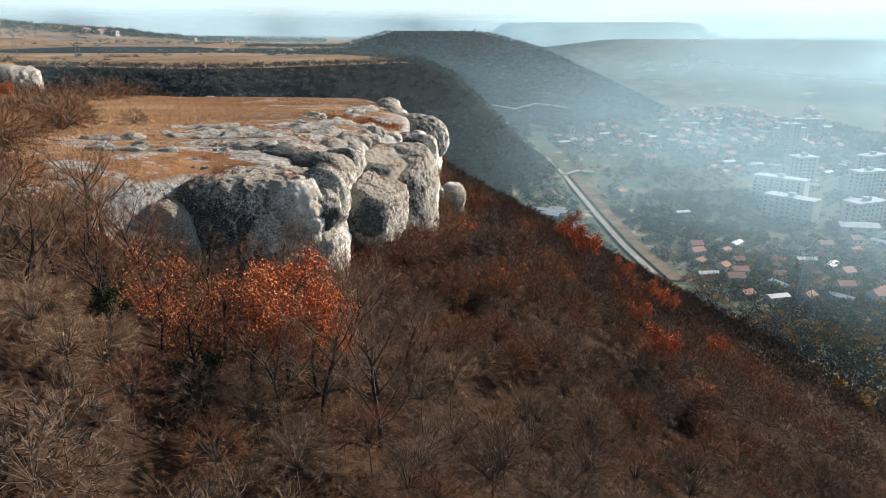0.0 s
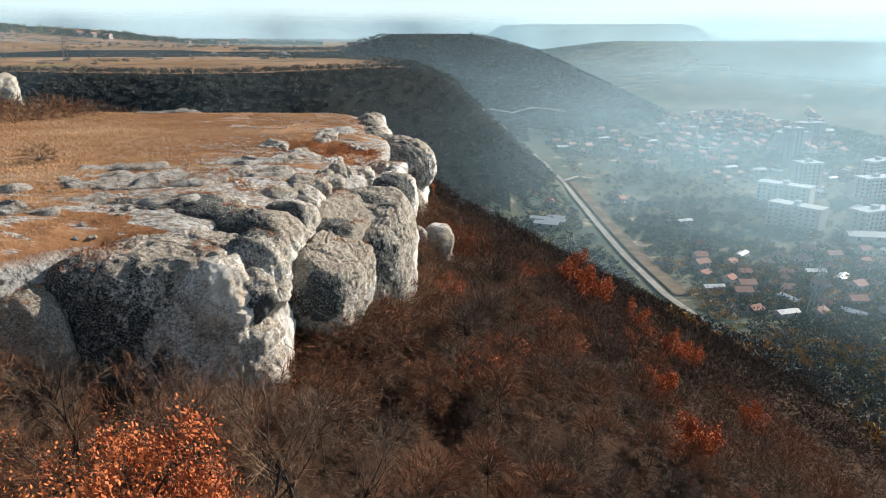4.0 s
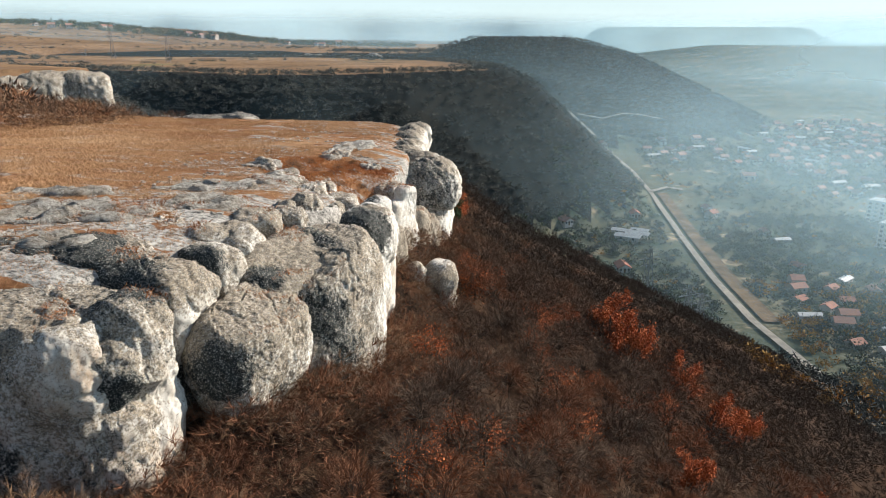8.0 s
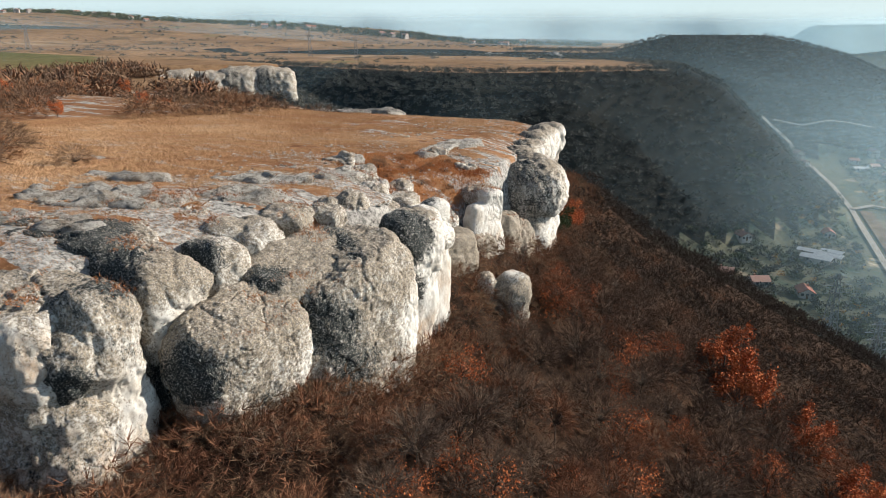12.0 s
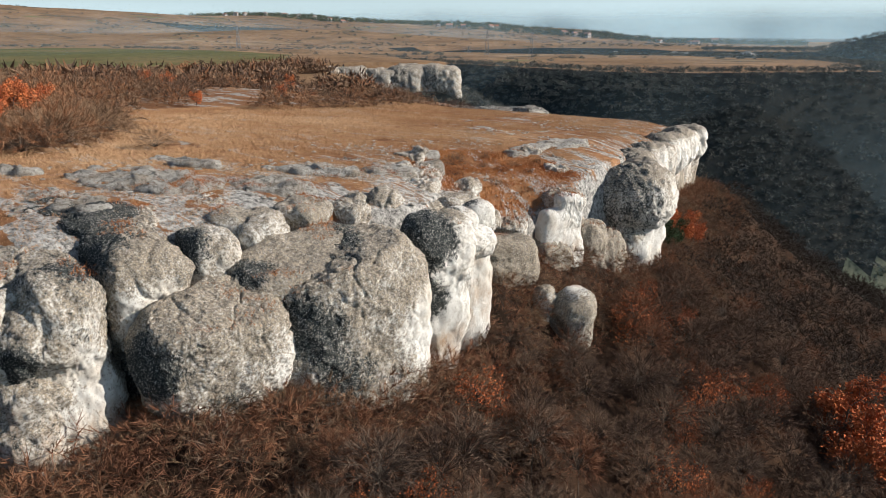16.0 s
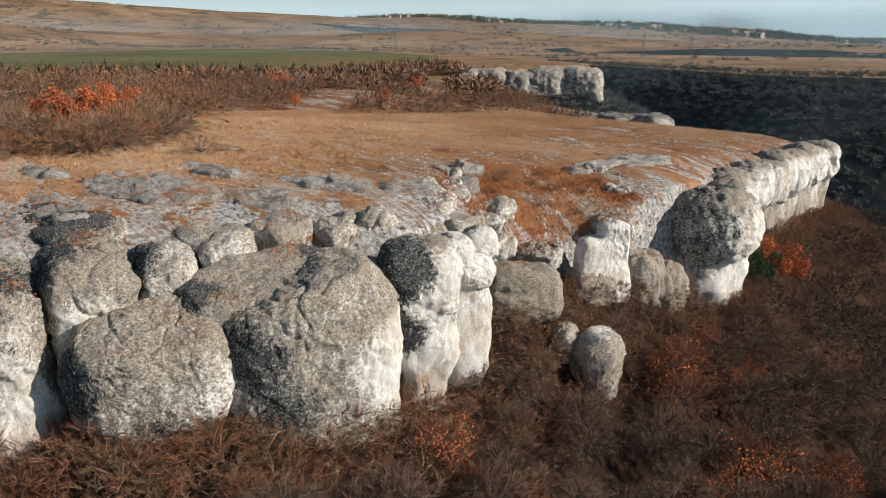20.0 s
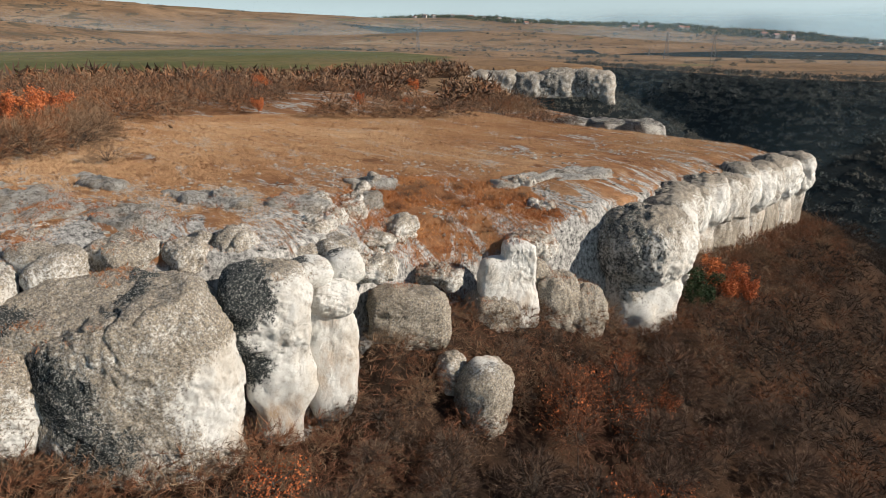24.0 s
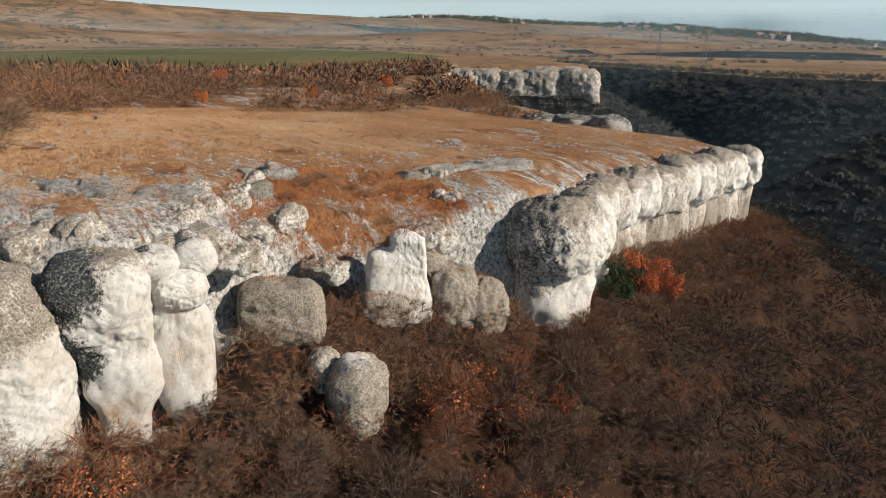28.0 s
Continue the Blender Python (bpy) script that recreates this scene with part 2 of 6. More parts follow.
def twig_material(name, cols, spread, island=0.3, gloss=0.9):
    m, nt, b = nodes_of(name, gloss, 0.15)
    geo = nt.nodes.new("ShaderNodeNewGeometry")
    c = ramp(nt, noise_tex(nt, spread, 3, 0.6), [(0.32 + 0.36 * i / (len(cols) - 1), k) for i, k in enumerate(cols)])
    oi = nt.nodes.new("ShaderNodeObjectInfo")
    if island:
        c = mix(nt, calc(nt, "MULTIPLY", geo.outputs["Random Per Island"], island), c, tuple(min(1, k * 1.9) for k in cols[-1]))
    c = mix(nt, calc(nt, "MULTIPLY", oi.outputs["Random"], 0.5), c, cols[0])
    nt.links.new(c, b.inputs["Base Color"])
    return m


DARK_BARK = plain("blackish_bark", (0.04, 0.034, 0.03), 0.95, 0.4, 6.0)
BARK = plain("dark_bark", (0.082, 0.066, 0.054), 0.95, 0.4, 6.0)
TWIGS = twig_material("bare_twigs", [(0.078, 0.059, 0.047), (0.118, 0.083, 0.060), (0.165, 0.107, 0.072)], 0.08)
RUST = twig_material("rust_twigs", [(0.125, 0.058, 0.035), (0.185, 0.084, 0.044), (0.15, 0.084, 0.052)], 0.1)
RED_LEAF = twig_material("red_autumn_leaves", [(0.25, 0.066, 0.028), (0.40, 0.11, 0.042), (0.50, 0.175, 0.062)], 0.5, 0.35)
YELLOW_LEAF = twig_material("yellow_autumn_leaves", [(0.30, 0.13, 0.035), (0.36, 0.20, 0.05), (0.26, 0.19, 0.07)], 0.05, 0.3)
GREEN_LEAF = twig_material("dark_green_leaves", [(0.02, 0.035, 0.018), (0.03, 0.05, 0.022), (0.045, 0.065, 0.03)], 0.4)
SHRUB = twig_material("grey_brown_shrub_twigs", [(0.12, 0.079, 0.052), (0.185, 0.12, 0.075), (0.24, 0.155, 0.095)], 0.09, 0.45)
SHRUB_RUST = twig_material("rusty_shrub_twigs", [(0.15, 0.068, 0.036), (0.23, 0.104, 0.052), (0.21, 0.125, 0.07)], 0.07, 0.45)
# Dimmer copies of the bare twigs: the shade is put into their colour.
DIM_TWIGS = twig_material("shade_toned_twigs", [(0.06, 0.041, 0.031), (0.09, 0.058, 0.042), (0.125, 0.078, 0.053)], 0.06)
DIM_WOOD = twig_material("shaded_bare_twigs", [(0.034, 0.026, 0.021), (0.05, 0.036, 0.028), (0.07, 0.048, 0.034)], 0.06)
# Twigs for distant trees, shifted to blue-grey so the colour carries haze.
FAR_WOOD = twig_material("haze_toned_far_woods", [(0.054, 0.065, 0.066), (0.084, 0.093, 0.088), (0.135, 0.125, 0.10)], 0.02)
GRASS = twig_material("dry_grass_blades", [(0.30, 0.145, 0.07), (0.42, 0.26, 0.14), (0.54, 0.38, 0.23)], 0.035, 0.15)
RUST_GRASS = twig_material("rust_grass_blades", [(0.28, 0.09, 0.03), (0.36, 0.14, 0.05), (0.42, 0.20, 0.08)], 0.2, 0.15)
ROADWAY = plain("pale_gravel", (0.26, 0.24, 0.21), 0.95, 0.3, 0.3)
EARTH_PALE = plain("pale_quarry_earth", (0.19, 0.185, 0.17), 0.95, 0.3, 0.1)
EARTH = plain("bare_earth", (0.12, 0.085, 0.052), 0.95, 0.4, 0.1)
PLASTER = plain("pale_plaster", (0.52, 0.49, 0.46), 0.9, 0.12, 0.4, 0.0, (0.38, 0.34, 0.31))
ROOF_RED = plain("red_roof_tiles", (0.30, 0.12, 0.08), 0.9, 0.3, 0.5, 0.0, (0.36, 0.24, 0.20))
ROOF_PALE = plain("pale_sheet_roof", (0.42, 0.44, 0.46), 0.5, 0.15, 0.5)
WINDOW = plain("dark_window_glass", (0.05, 0.06, 0.07), 0.2, 0.2, 0.5)
STEEL = plain("galvanised_steel", (0.30, 0.31, 0.32), 0.5, 0.2, 1.0, 0.6)

# ---- lie of the land ----
def field_noise(x, y, seed=0):
    """Smooth value noise between 0 and 1 on numpy arrays."""
    xi, yi = np.floor(x).astype(np.int64), np.floor(y).astype(np.int64)
    fx, fy = x - xi, y - yi
    fx, fy = fx * fx * (3 - 2 * fx), fy * fy * (3 - 2 * fy)

    def h(a, b):
        n = (a * 374761393 + b * 668265263 + seed * 974634777) & 0x7FFFFFFF
        n = ((n ^ (n >> 13)) * 1274126177) & 0x7FFFFFFF
        return ((n ^ (n >> 16)) & 0xFFFF) / 65535.0
    return (h(xi, yi) * (1 - fx) + h(xi + 1, yi) * fx) * (1 - fy) + (h(xi, yi + 1) * (1 - fx) + h(xi + 1, yi + 1) * fx) * fy


def fbm(x, y, size, octaves=4, seed=0):
    x, y = np.asarray(x, float) / size, np.asarray(y, float) / size
    s, a, t = 0, 1.0, 0
    for o in range(octaves):
        s, t = s + a * field_noise(x, y, seed + o), t + a
        x, y, a = x * 2.03 + 17.3, y * 2.03 + 5.1, a * 0.5
    return s / t - 0.5


def signed_distance(x, y, poly):
    """Distance to a polygon's edge: positive outside, negative inside."""
    best = np.full(x.shape, 1e9)
    inside = np.zeros(x.shape, bool)
    for (ax, ay), (bx, by) in zip(poly, poly[1:] + poly[:1]):
        dx, dy = bx - ax, by - ay
        k = np.clip(((x - ax) * dx + (y - ay) * dy) / (dx * dx + dy * dy), 0, 1)
        best = np.minimum(best, np.hypot(x - ax - k * dx, y - ay - k * dy))
        if ay != by:
            inside ^= ((ay > y) != (by > y)) & (x < (bx - ax) * (y - ay) / (by - ay) + ax)
    return np.where(inside, -best, best)


CLIFF = [(-90, -60), (-62, 20), (-38, 40), (-23, 49.0), (-19, 53.5), (-13.5, 56.0), (-12, 59.5), (-10, 63), (-9, 67), (-7.5, 72), (-5, 77), (-6.5, 82), (-8, 88), (-7, 95), (-6, 101), (-5, 108), (-6.5, 116), (-9.5, 122), (-10, 130), (-11.5, 140), (-13, 150), (-14, 156), (-22, 163), (-42, 176), (-64, 188), (-72, 199), (-120, 215), (-200, 255), (-262, 303), (-215, 352), (-222, 372), (-330, 420), (-600, 500), (-4800, 900), (-4800, -900), (-400, -600)]
TERRACE = [(-500, -600), (-6, -600), (-5, 30), (-7, 45), (-5, 58), (-1, 70), (0, 80), (2, 90), (1, 112), (-5, 126), (-9, 158), (-40, 182), (-70, 205), (-300, 205)]
ACROSS = [(-4800, 900), (-600, 590), (-330, 530), (-200, 478), (-150, 472), (-100, 500), (-45, 556), (-14, 585), (-22, 650), (-60, 760), (-110, 860), (-300, 900), (-700, 930), (-4800, 980)]
UPLAND = [(-4800, 1110), (-900, 1080), (-430, 1050), (-330, 1062), (-180, 1060), (-90, 1055), (20, 1075), (90, 1130), (100, 1250), (-50, 1500), (-200, 2000), (-300, 4900), (-4800, 4900)]
OPPOSITE = [(380, 4900), (440, 3300), (900, 2100), (1500, 1500), (2100, 1000), (2600, 0), (4900, -600), (4900, 4900)]


def mound(x, y, cx, cy, rx, ry, high, turn=0.0, flat=0.0):
    c, s = math.cos(radians(turn)), math.sin(radians(turn))
    u, v = ((x - cx) * c + (y - cy) * s) / rx, (-(x - cx) * s + (y - cy) * c) / ry
    d = np.clip((np.hypot(u, v) - flat) / (1 - flat), 0, 1)
    return high * (0.5 + 0.5 * np.cos(np.pi * d))


def skyline(x, y):
    """Rolling uplands that climb towards the west and sink towards the north."""
    r, az = np.hypot(x - 30, y - 62), np.degrees(np.arctan2(x - 30, y - 62))
    k = np.clip((r - 1150) / 1350, 0, 1)
    high = np.interp(az, (-100, -84, -72, -60, -51, -43, -34, -26, -20, -10), (120, 122, 100, 90, 75, 66, 53, 38, 6, 0))
    return k * k * (3 - 2 * k) * high * (1 + 0.5 * fbm(x, y, 700, 4, 51)) + np.clip((r - 700) / 500, 0, 1) * np.where(az < -16, 9, 0) * fbm(x, y, 420, 3, 52)


def plateau_height(x, y):
    z = -0.4 - 0.051 * np.clip(y - 65, 0, 130) + 0.02 * np.clip(-x - 10, 0, 90)
    line = 158 + 0.28 * np.clip(x + 14, -40, 0)
    z = z - 4.6 * np.clip((y - line) / 5, 0, 1) * np.clip((x + 170) / 40, 0, 1)
    z = z - 1.3 * mound(x, y, -9, 95, 9, 15, 1.0, 0, 0.4)
    z = z - 2.6 * mound(x, y, -5, 92.5, 7, 9, 1.0, 0, 0.3)
    z = z + 0.35 * fbm(x, y, 9, 4, 3) + np.where(x < -60, 1.0, 0) * 1.5 * fbm(x, y, 80, 4, 5)
    far = np.clip((-x - 120) / 120, 0, 1)
    z = z * (1 - far) + far * (-5.0 + 2 * fbm(x, y, 200, 3, 8))
    z = z + mound(x, y, -1290, 60, 400, 520, 38, 10, 0.1) + skyline(x, y)
    return z


def land(x, y):
    x, y = np.asarray(x, float), np.asarray(y, float)
    d1 = signed_distance(x, y, CLIFF)
    rough = fbm(x, y, 40, 4, 11)
    drop = np.clip((d1 + 0.5) / 2.4, 0, 1)
    drop = drop * drop * (3 - 2 * drop)
    out = np.clip(d1, 0, None)
    z1 = plateau_height(x, y) - 1.1 * np.clip(1 + d1 / 5.5, 0, 1) ** 1.5 - (1.2 + 8.8 * np.where(y > 70, 1, np.clip((x + 27) / 6, 0, 1))) * drop - 0.58 * out * (1 + 0.25 * rough)
    dt = np.clip(signed_distance(x, y, TERRACE), 0, None)
    zt = np.where(d1 > -3, -11.2 + 1.2 * np.clip((y - 55) / 4, 0, 1) - 2.4 * np.clip((y - 59) / 14, 0, 1) - 1.9 * np.clip((y - 74) / 14, 0, 1) + np.minimum(0.75 * np.clip(-x - 15.5 + 0.25 * (46 - y), 0, 14), 9.8) * np.clip((72 - y) / 10, 0, 1) - 0.06 * np.clip(y - 95, 0, 80) + np.clip(np.minimum(y - 79, 107 - y) / 4, 0, 1) * np.clip(4.6 - 0.95 * np.clip(x + 3.4, 0, 5), 0, 4.6) + 2.7 * np.clip((y - 108) / 6, 0, 1) * np.clip(1 - (x + 4) / 8, 0, 1) + 1.2 * fbm(x, y, 12, 3, 2) - 0.56 * dt * (1 + 0.15 * rough), -999)
    d2 = np.clip(signed_distance(x, y, ACROSS), 0, None)
    z2 = -14 - 0.45 * np.clip(d2, 0, 25) - 0.92 * np.clip(d2 - 25, 0, None) * (1 + 0.15 * rough) + 2 * fbm(x, y, 120, 3, 21)
    d3 = np.clip(signed_distance(x, y, UPLAND), 0, None)
    z3 = -11 - 0.42 * d3 * (1 + 0.3 * rough) + 5 * fbm(x, y, 300, 3, 23)
    z3 = z3 + np.where(d3 <= 0, 1.0, 0.6) * skyline(x, y)
    d5 = np.hypot((x + 12) / 1.0, (y - 1160) / 0.9)
    z5 = 13 - 0.27 * np.clip(d5 - 68, 0, 105) - 0.45 * np.clip(d5 - 173, 0, None) + 2 * rough
    d4 = np.clip(signed_distance(x, y, OPPOSITE), 0, None)
    z4 = -10 - 0.2 * d4 + mound(x, y, 980, 4500, 800, 420, 86, 0, 0.72)
    floor = -113 + 5 * fbm(x, y, 200, 4, 31)
    z6 = np.where((x < -560) & (y < 4900), -8.5 + skyline(x, y) - 0.3 * np.clip(x + 760, 0, None), -999)
    return np.maximum.reduce([z1, zt, z2, z3, z5, z4, z6, floor])


def steps(lo, hi, a, b, step, growth):
    out = list(np.arange(a, b + 0.01, step))
    s, p = step, a
    while p > lo:
        s *= growth
        p -= s
        out.insert(0, p)
    s, p = step, b
    while p < hi:
        s *= growth
        p += s
        out.append(p)
    return np.array(out)


def quick_mesh(name, verts, faces, mats, smooth=False, slots=None):
    """A mesh from numpy arrays of vertices and of triangles or quads."""
    verts, faces = np.asarray(verts, np.float32), np.asarray(faces, np.int32)
    me = bpy.data.meshes.new(name)
    n, k = faces.shape
    me.vertices.add(len(verts))
    me.vertices.foreach_set("co", verts.ravel())
    me.loops.add(n * k)
    me.loops.foreach_set("vertex_index", faces.ravel())
    me.polygons.add(n)
    me.polygons.foreach_set("loop_start", np.arange(0, n * k, k, dtype=np.int32))
    for m in mats:
        me.materials.append(m)
    if slots is not None:
        me.polygons.foreach_set("material_index", np.asarray(slots, np.int32))
    me.polygons.foreach_set("use_smooth", np.full(n, smooth))
    me.update(calc_edges=True)
    return me


LIE = {}
GREEN = [(-225, -20), (-245, 130), (-262, 250), (-330, 345), (-430, 425), (-600, 470), (-800, 440), (-880, 250), (-840, -60)]


def at_grid(key, x, y):
    xs, ys, g = LIE["xs"], LIE["ys"], LIE[key]
    i = min(max(int(np.searchsorted(xs, x)) - 1, 0), len(xs) - 2)
    j = min(max(int(np.searchsorted(ys, y)) - 1, 0), len(ys) - 2)
    u, v = (x - xs[i]) / (xs[i + 1] - xs[i]), (y - ys[j]) / (ys[j + 1] - ys[j])
    return float((g[j, i] * (1 - u) + g[j, i + 1] * u) * (1 - v) + (g[j + 1, i] * (1 - u) + g[j + 1, i + 1] * u) * v)


def lie(x, y):
    """The ground's height under a place."""
    return at_grid("z", x, y)


def make_ground():
    xs = steps(-4700, 4700, -34, 6, 0.6, 1.042)
    ys = steps(-500, 4850, 40, 162, 0.6, 1.042)
    X, Y = np.meshgrid(xs, ys)
    Z = land(X, Y)
    nx, ny = len(xs), len(ys)
    i = (np.arange(ny - 1)[:, None] * nx + np.arange(nx - 1)[None, :]).ravel()
    faces = np.stack([i, i + 1, i + nx + 1, i + nx], 1)
    cx, cy = (X[:-1, :-1] + X[1:, 1:]).ravel() / 2, (Y[:-1, :-1] + Y[1:, 1:]).ravel() / 2
    cz = (Z[:-1, :-1] + Z[1:, 1:]).ravel() / 2
    d1 = signed_distance(cx, cy, CLIFF)
    slot = np.full(len(cx), 1)
    slot[d1 < 2.6] = 0
    far = np.hypot(cx - 30, cy - 60)
    slot[(d1 < 0) & (far > 230)] = 3
    green = signed_distance(cx, cy, GREEN)
    slot[green < 0] = 2
    slot[(signed_distance(cx, cy, ACROSS) < -14) | (signed_distance(cx, cy, UPLAND) < 0)] = 3
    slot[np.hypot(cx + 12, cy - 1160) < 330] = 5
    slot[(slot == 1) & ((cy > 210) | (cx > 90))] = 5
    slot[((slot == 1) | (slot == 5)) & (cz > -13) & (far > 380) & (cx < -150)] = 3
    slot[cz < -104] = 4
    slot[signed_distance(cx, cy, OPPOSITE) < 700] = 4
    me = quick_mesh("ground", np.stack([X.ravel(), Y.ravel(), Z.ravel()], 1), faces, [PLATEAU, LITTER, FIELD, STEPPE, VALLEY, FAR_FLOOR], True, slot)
    att = me.attributes.new("stony", "FLOAT", "POINT")
    dv = -signed_distance(X.ravel(), Y.ravel(), CLIFF)
    st = 0.60 - 0.018 * np.clip(dv, 0, 40)
    st = np.where((dv > 0) & (dv < 20) & (Y.ravel() < 90) & (Y.ravel() > 56), 0.64 - 0.010 * dv, st)
    st = np.where(Y.ravel() > 90, 0.55 - 0.010 * np.clip(dv, 0, 60), st)
    st = np.where((X.ravel() < -18) & (Y.ravel() < 57), 0.28, st)
    att.data.foreach_set("value", st.astype(np.float32))
    LIE.update(xs=xs, ys=ys, z=Z, d=signed_distance(X, Y, CLIFF))
    return tagged(new("ground", me), "grassy limestone plateau above a wooded slope and valley", "ground", kind="structure")


make_ground()


def haze(radius, right, left, seed):
    """Haze imitated by a tall thin translucent sheet, tinted pale blue and lit by the daylight, denser over the valley
    and low down.
    """
    m = bpy.data.materials.new("mist")
    m.use_nodes = True
    nt = m.node_tree
    nt.nodes.remove(nt.nodes["Principled BSDF"])
    geo = nt.nodes.new("ShaderNodeNewGeometry")
    sep = nt.nodes.new("ShaderNodeSeparateXYZ")
    nt.links.new(geo.outputs["Position"], sep.inputs[0])

    def span(value, a, b, c, d):
        r = nt.nodes.new("ShaderNodeMapRange")
        r.interpolation_type = "SMOOTHSTEP"
        for k, v in zip(("From Min", "From Max", "To Min", "To Max"), (a, b, c, d)):
            r.inputs[k].default_value = v
        nt.links.new(value, r.inputs["Value"])
        return r.outputs["Result"]
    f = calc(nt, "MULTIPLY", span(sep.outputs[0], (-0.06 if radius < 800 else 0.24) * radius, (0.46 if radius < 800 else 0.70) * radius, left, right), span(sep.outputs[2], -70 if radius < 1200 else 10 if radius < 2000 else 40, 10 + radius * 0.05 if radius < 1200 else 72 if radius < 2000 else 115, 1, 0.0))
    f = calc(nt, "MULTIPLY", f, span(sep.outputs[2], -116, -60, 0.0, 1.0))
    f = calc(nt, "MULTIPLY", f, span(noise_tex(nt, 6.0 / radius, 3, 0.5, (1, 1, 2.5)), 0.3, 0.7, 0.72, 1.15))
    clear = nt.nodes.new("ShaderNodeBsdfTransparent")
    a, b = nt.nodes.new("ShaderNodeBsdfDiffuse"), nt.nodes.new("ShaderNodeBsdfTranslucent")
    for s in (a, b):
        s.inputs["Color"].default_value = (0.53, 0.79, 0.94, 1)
    w = nt.nodes.new("ShaderNodeMixShader")
    nt.links.new(a.outputs[0], w.inputs[1])
    nt.links.new(b.outputs[0], w.inputs[2])
    out = nt.nodes.new("ShaderNodeMixShader")
    nt.links.new(f, out.inputs[0])
    nt.links.new(clear.outputs[0], out.inputs[1])
    nt.links.new(w.outputs[0], out.inputs[2])
    nt.links.new(out.outputs[0], nt.nodes["Material Output"].inputs["Surface"])
    n = 90
    az = np.radians(np.linspace(-110, 110, n))
    wob = 1 + 0.08 * np.sin(az * 5 + seed) + 0.04 * np.sin(az * 13 + 2 * seed)
    rows = np.linspace(-135, 20 + radius * 0.06 if radius < 1200 else 340, 5)
    vs = np.concatenate([np.stack([15 + radius * wob * np.sin(az), 35 + radius * wob * np.cos(az), np.full(n, z)], 1) for z in rows])
    i = (np.arange(len(rows) - 1)[:, None] * n + np.arange(n - 1)[None, :]).ravel()
    ob = new("mist", quick_mesh("mist", vs, np.stack([i, i + 1, i + n + 1, i + n], 1), [m], True))
    return tagged(ob, "pale blue see-through curtain imitating haze over the valley", "mist", kind="stuff")


# Added sheets at growing range stand in for haze that thickens with distance.
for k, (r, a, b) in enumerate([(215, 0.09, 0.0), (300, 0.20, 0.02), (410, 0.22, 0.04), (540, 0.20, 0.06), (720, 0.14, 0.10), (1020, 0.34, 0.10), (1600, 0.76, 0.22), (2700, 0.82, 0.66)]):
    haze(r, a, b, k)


# ---- helpers for things ----
def part(name, me, parent, label=""):
    ob = new(name, me)
    ob.parent = parent
    return tagged(ob, label) if label else ob


def thing(name, at, label, category, group="", turn=0.0, scale=1.0):
    ob = new(name)
    ob.location = at
    ob.rotation_euler = (0, 0, radians(turn))
    ob.scale = (scale, scale, scale)
    return tagged(ob, label, category, group)


# ---- rocks ----
def hash3(a, b, c, seed):
    n = (a * 374761393 + b * 668265263 + c * 1442695041 + seed * 974634777) & 0x7FFFFFFF
    n = ((n ^ (n >> 13)) * 1274126177) & 0x7FFFFFFF
    return ((n ^ (n >> 16)) & 0xFFFF) / 65535.0


def noise3(p, seed=0):
    """Smooth value noise between -1 and 1 at an array of places."""
    i = np.floor(p).astype(np.int64)
    f = p - i
    f = f * f * (3 - 2 * f)
    out = 0
    for dx in (0, 1):
        for dy in (0, 1):
            for dz in (0, 1):
                w = (f[:, 0] if dx else 1 - f[:, 0]) * (f[:, 1] if dy else 1 - f[:, 1]) * (f[:, 2] if dz else 1 - f[:, 2])
                out = out + w * hash3(i[:, 0] + dx, i[:, 1] + dy, i[:, 2] + dz, seed)
    return 2 * out - 1


def cell_gap(p, seed=0):
    """How much farther the second nearest cell centre lies than the nearest: 0 on the joints between cells."""
    i = np.floor(p).astype(np.int64)
    best = np.full(len(p), 9.0)
    second = np.full(len(p), 9.0)
    for dx in (-1, 0, 1):
        for dy in (-1, 0, 1):
            for dz in (-1, 0, 1):
                a, b, c = i[:, 0] + dx, i[:, 1] + dy, i[:, 2] + dz
                q = np.stack([a + hash3(a, b, c, seed), b + hash3(a, b, c, seed + 1), c + hash3(a, b, c, seed + 2)], 1)
                d = np.sqrt(((q - p) ** 2).sum(1))
                second = np.where(d < best, best, np.minimum(second, d))
                best = np.minimum(best, d)
    return second - best


@functools.lru_cache(None)
def ball(level):
    bm = bmesh.new()
    bmesh.ops.create_icosphere(bm, subdivisions=level, radius=1.0)
    bm.verts.ensure_lookup_table()
    vs, fs = np.array([tuple(v.co) for v in bm.verts]), np.array([[v.index for v in f.verts] for f in bm.faces])
    bm.free()
    return vs, fs


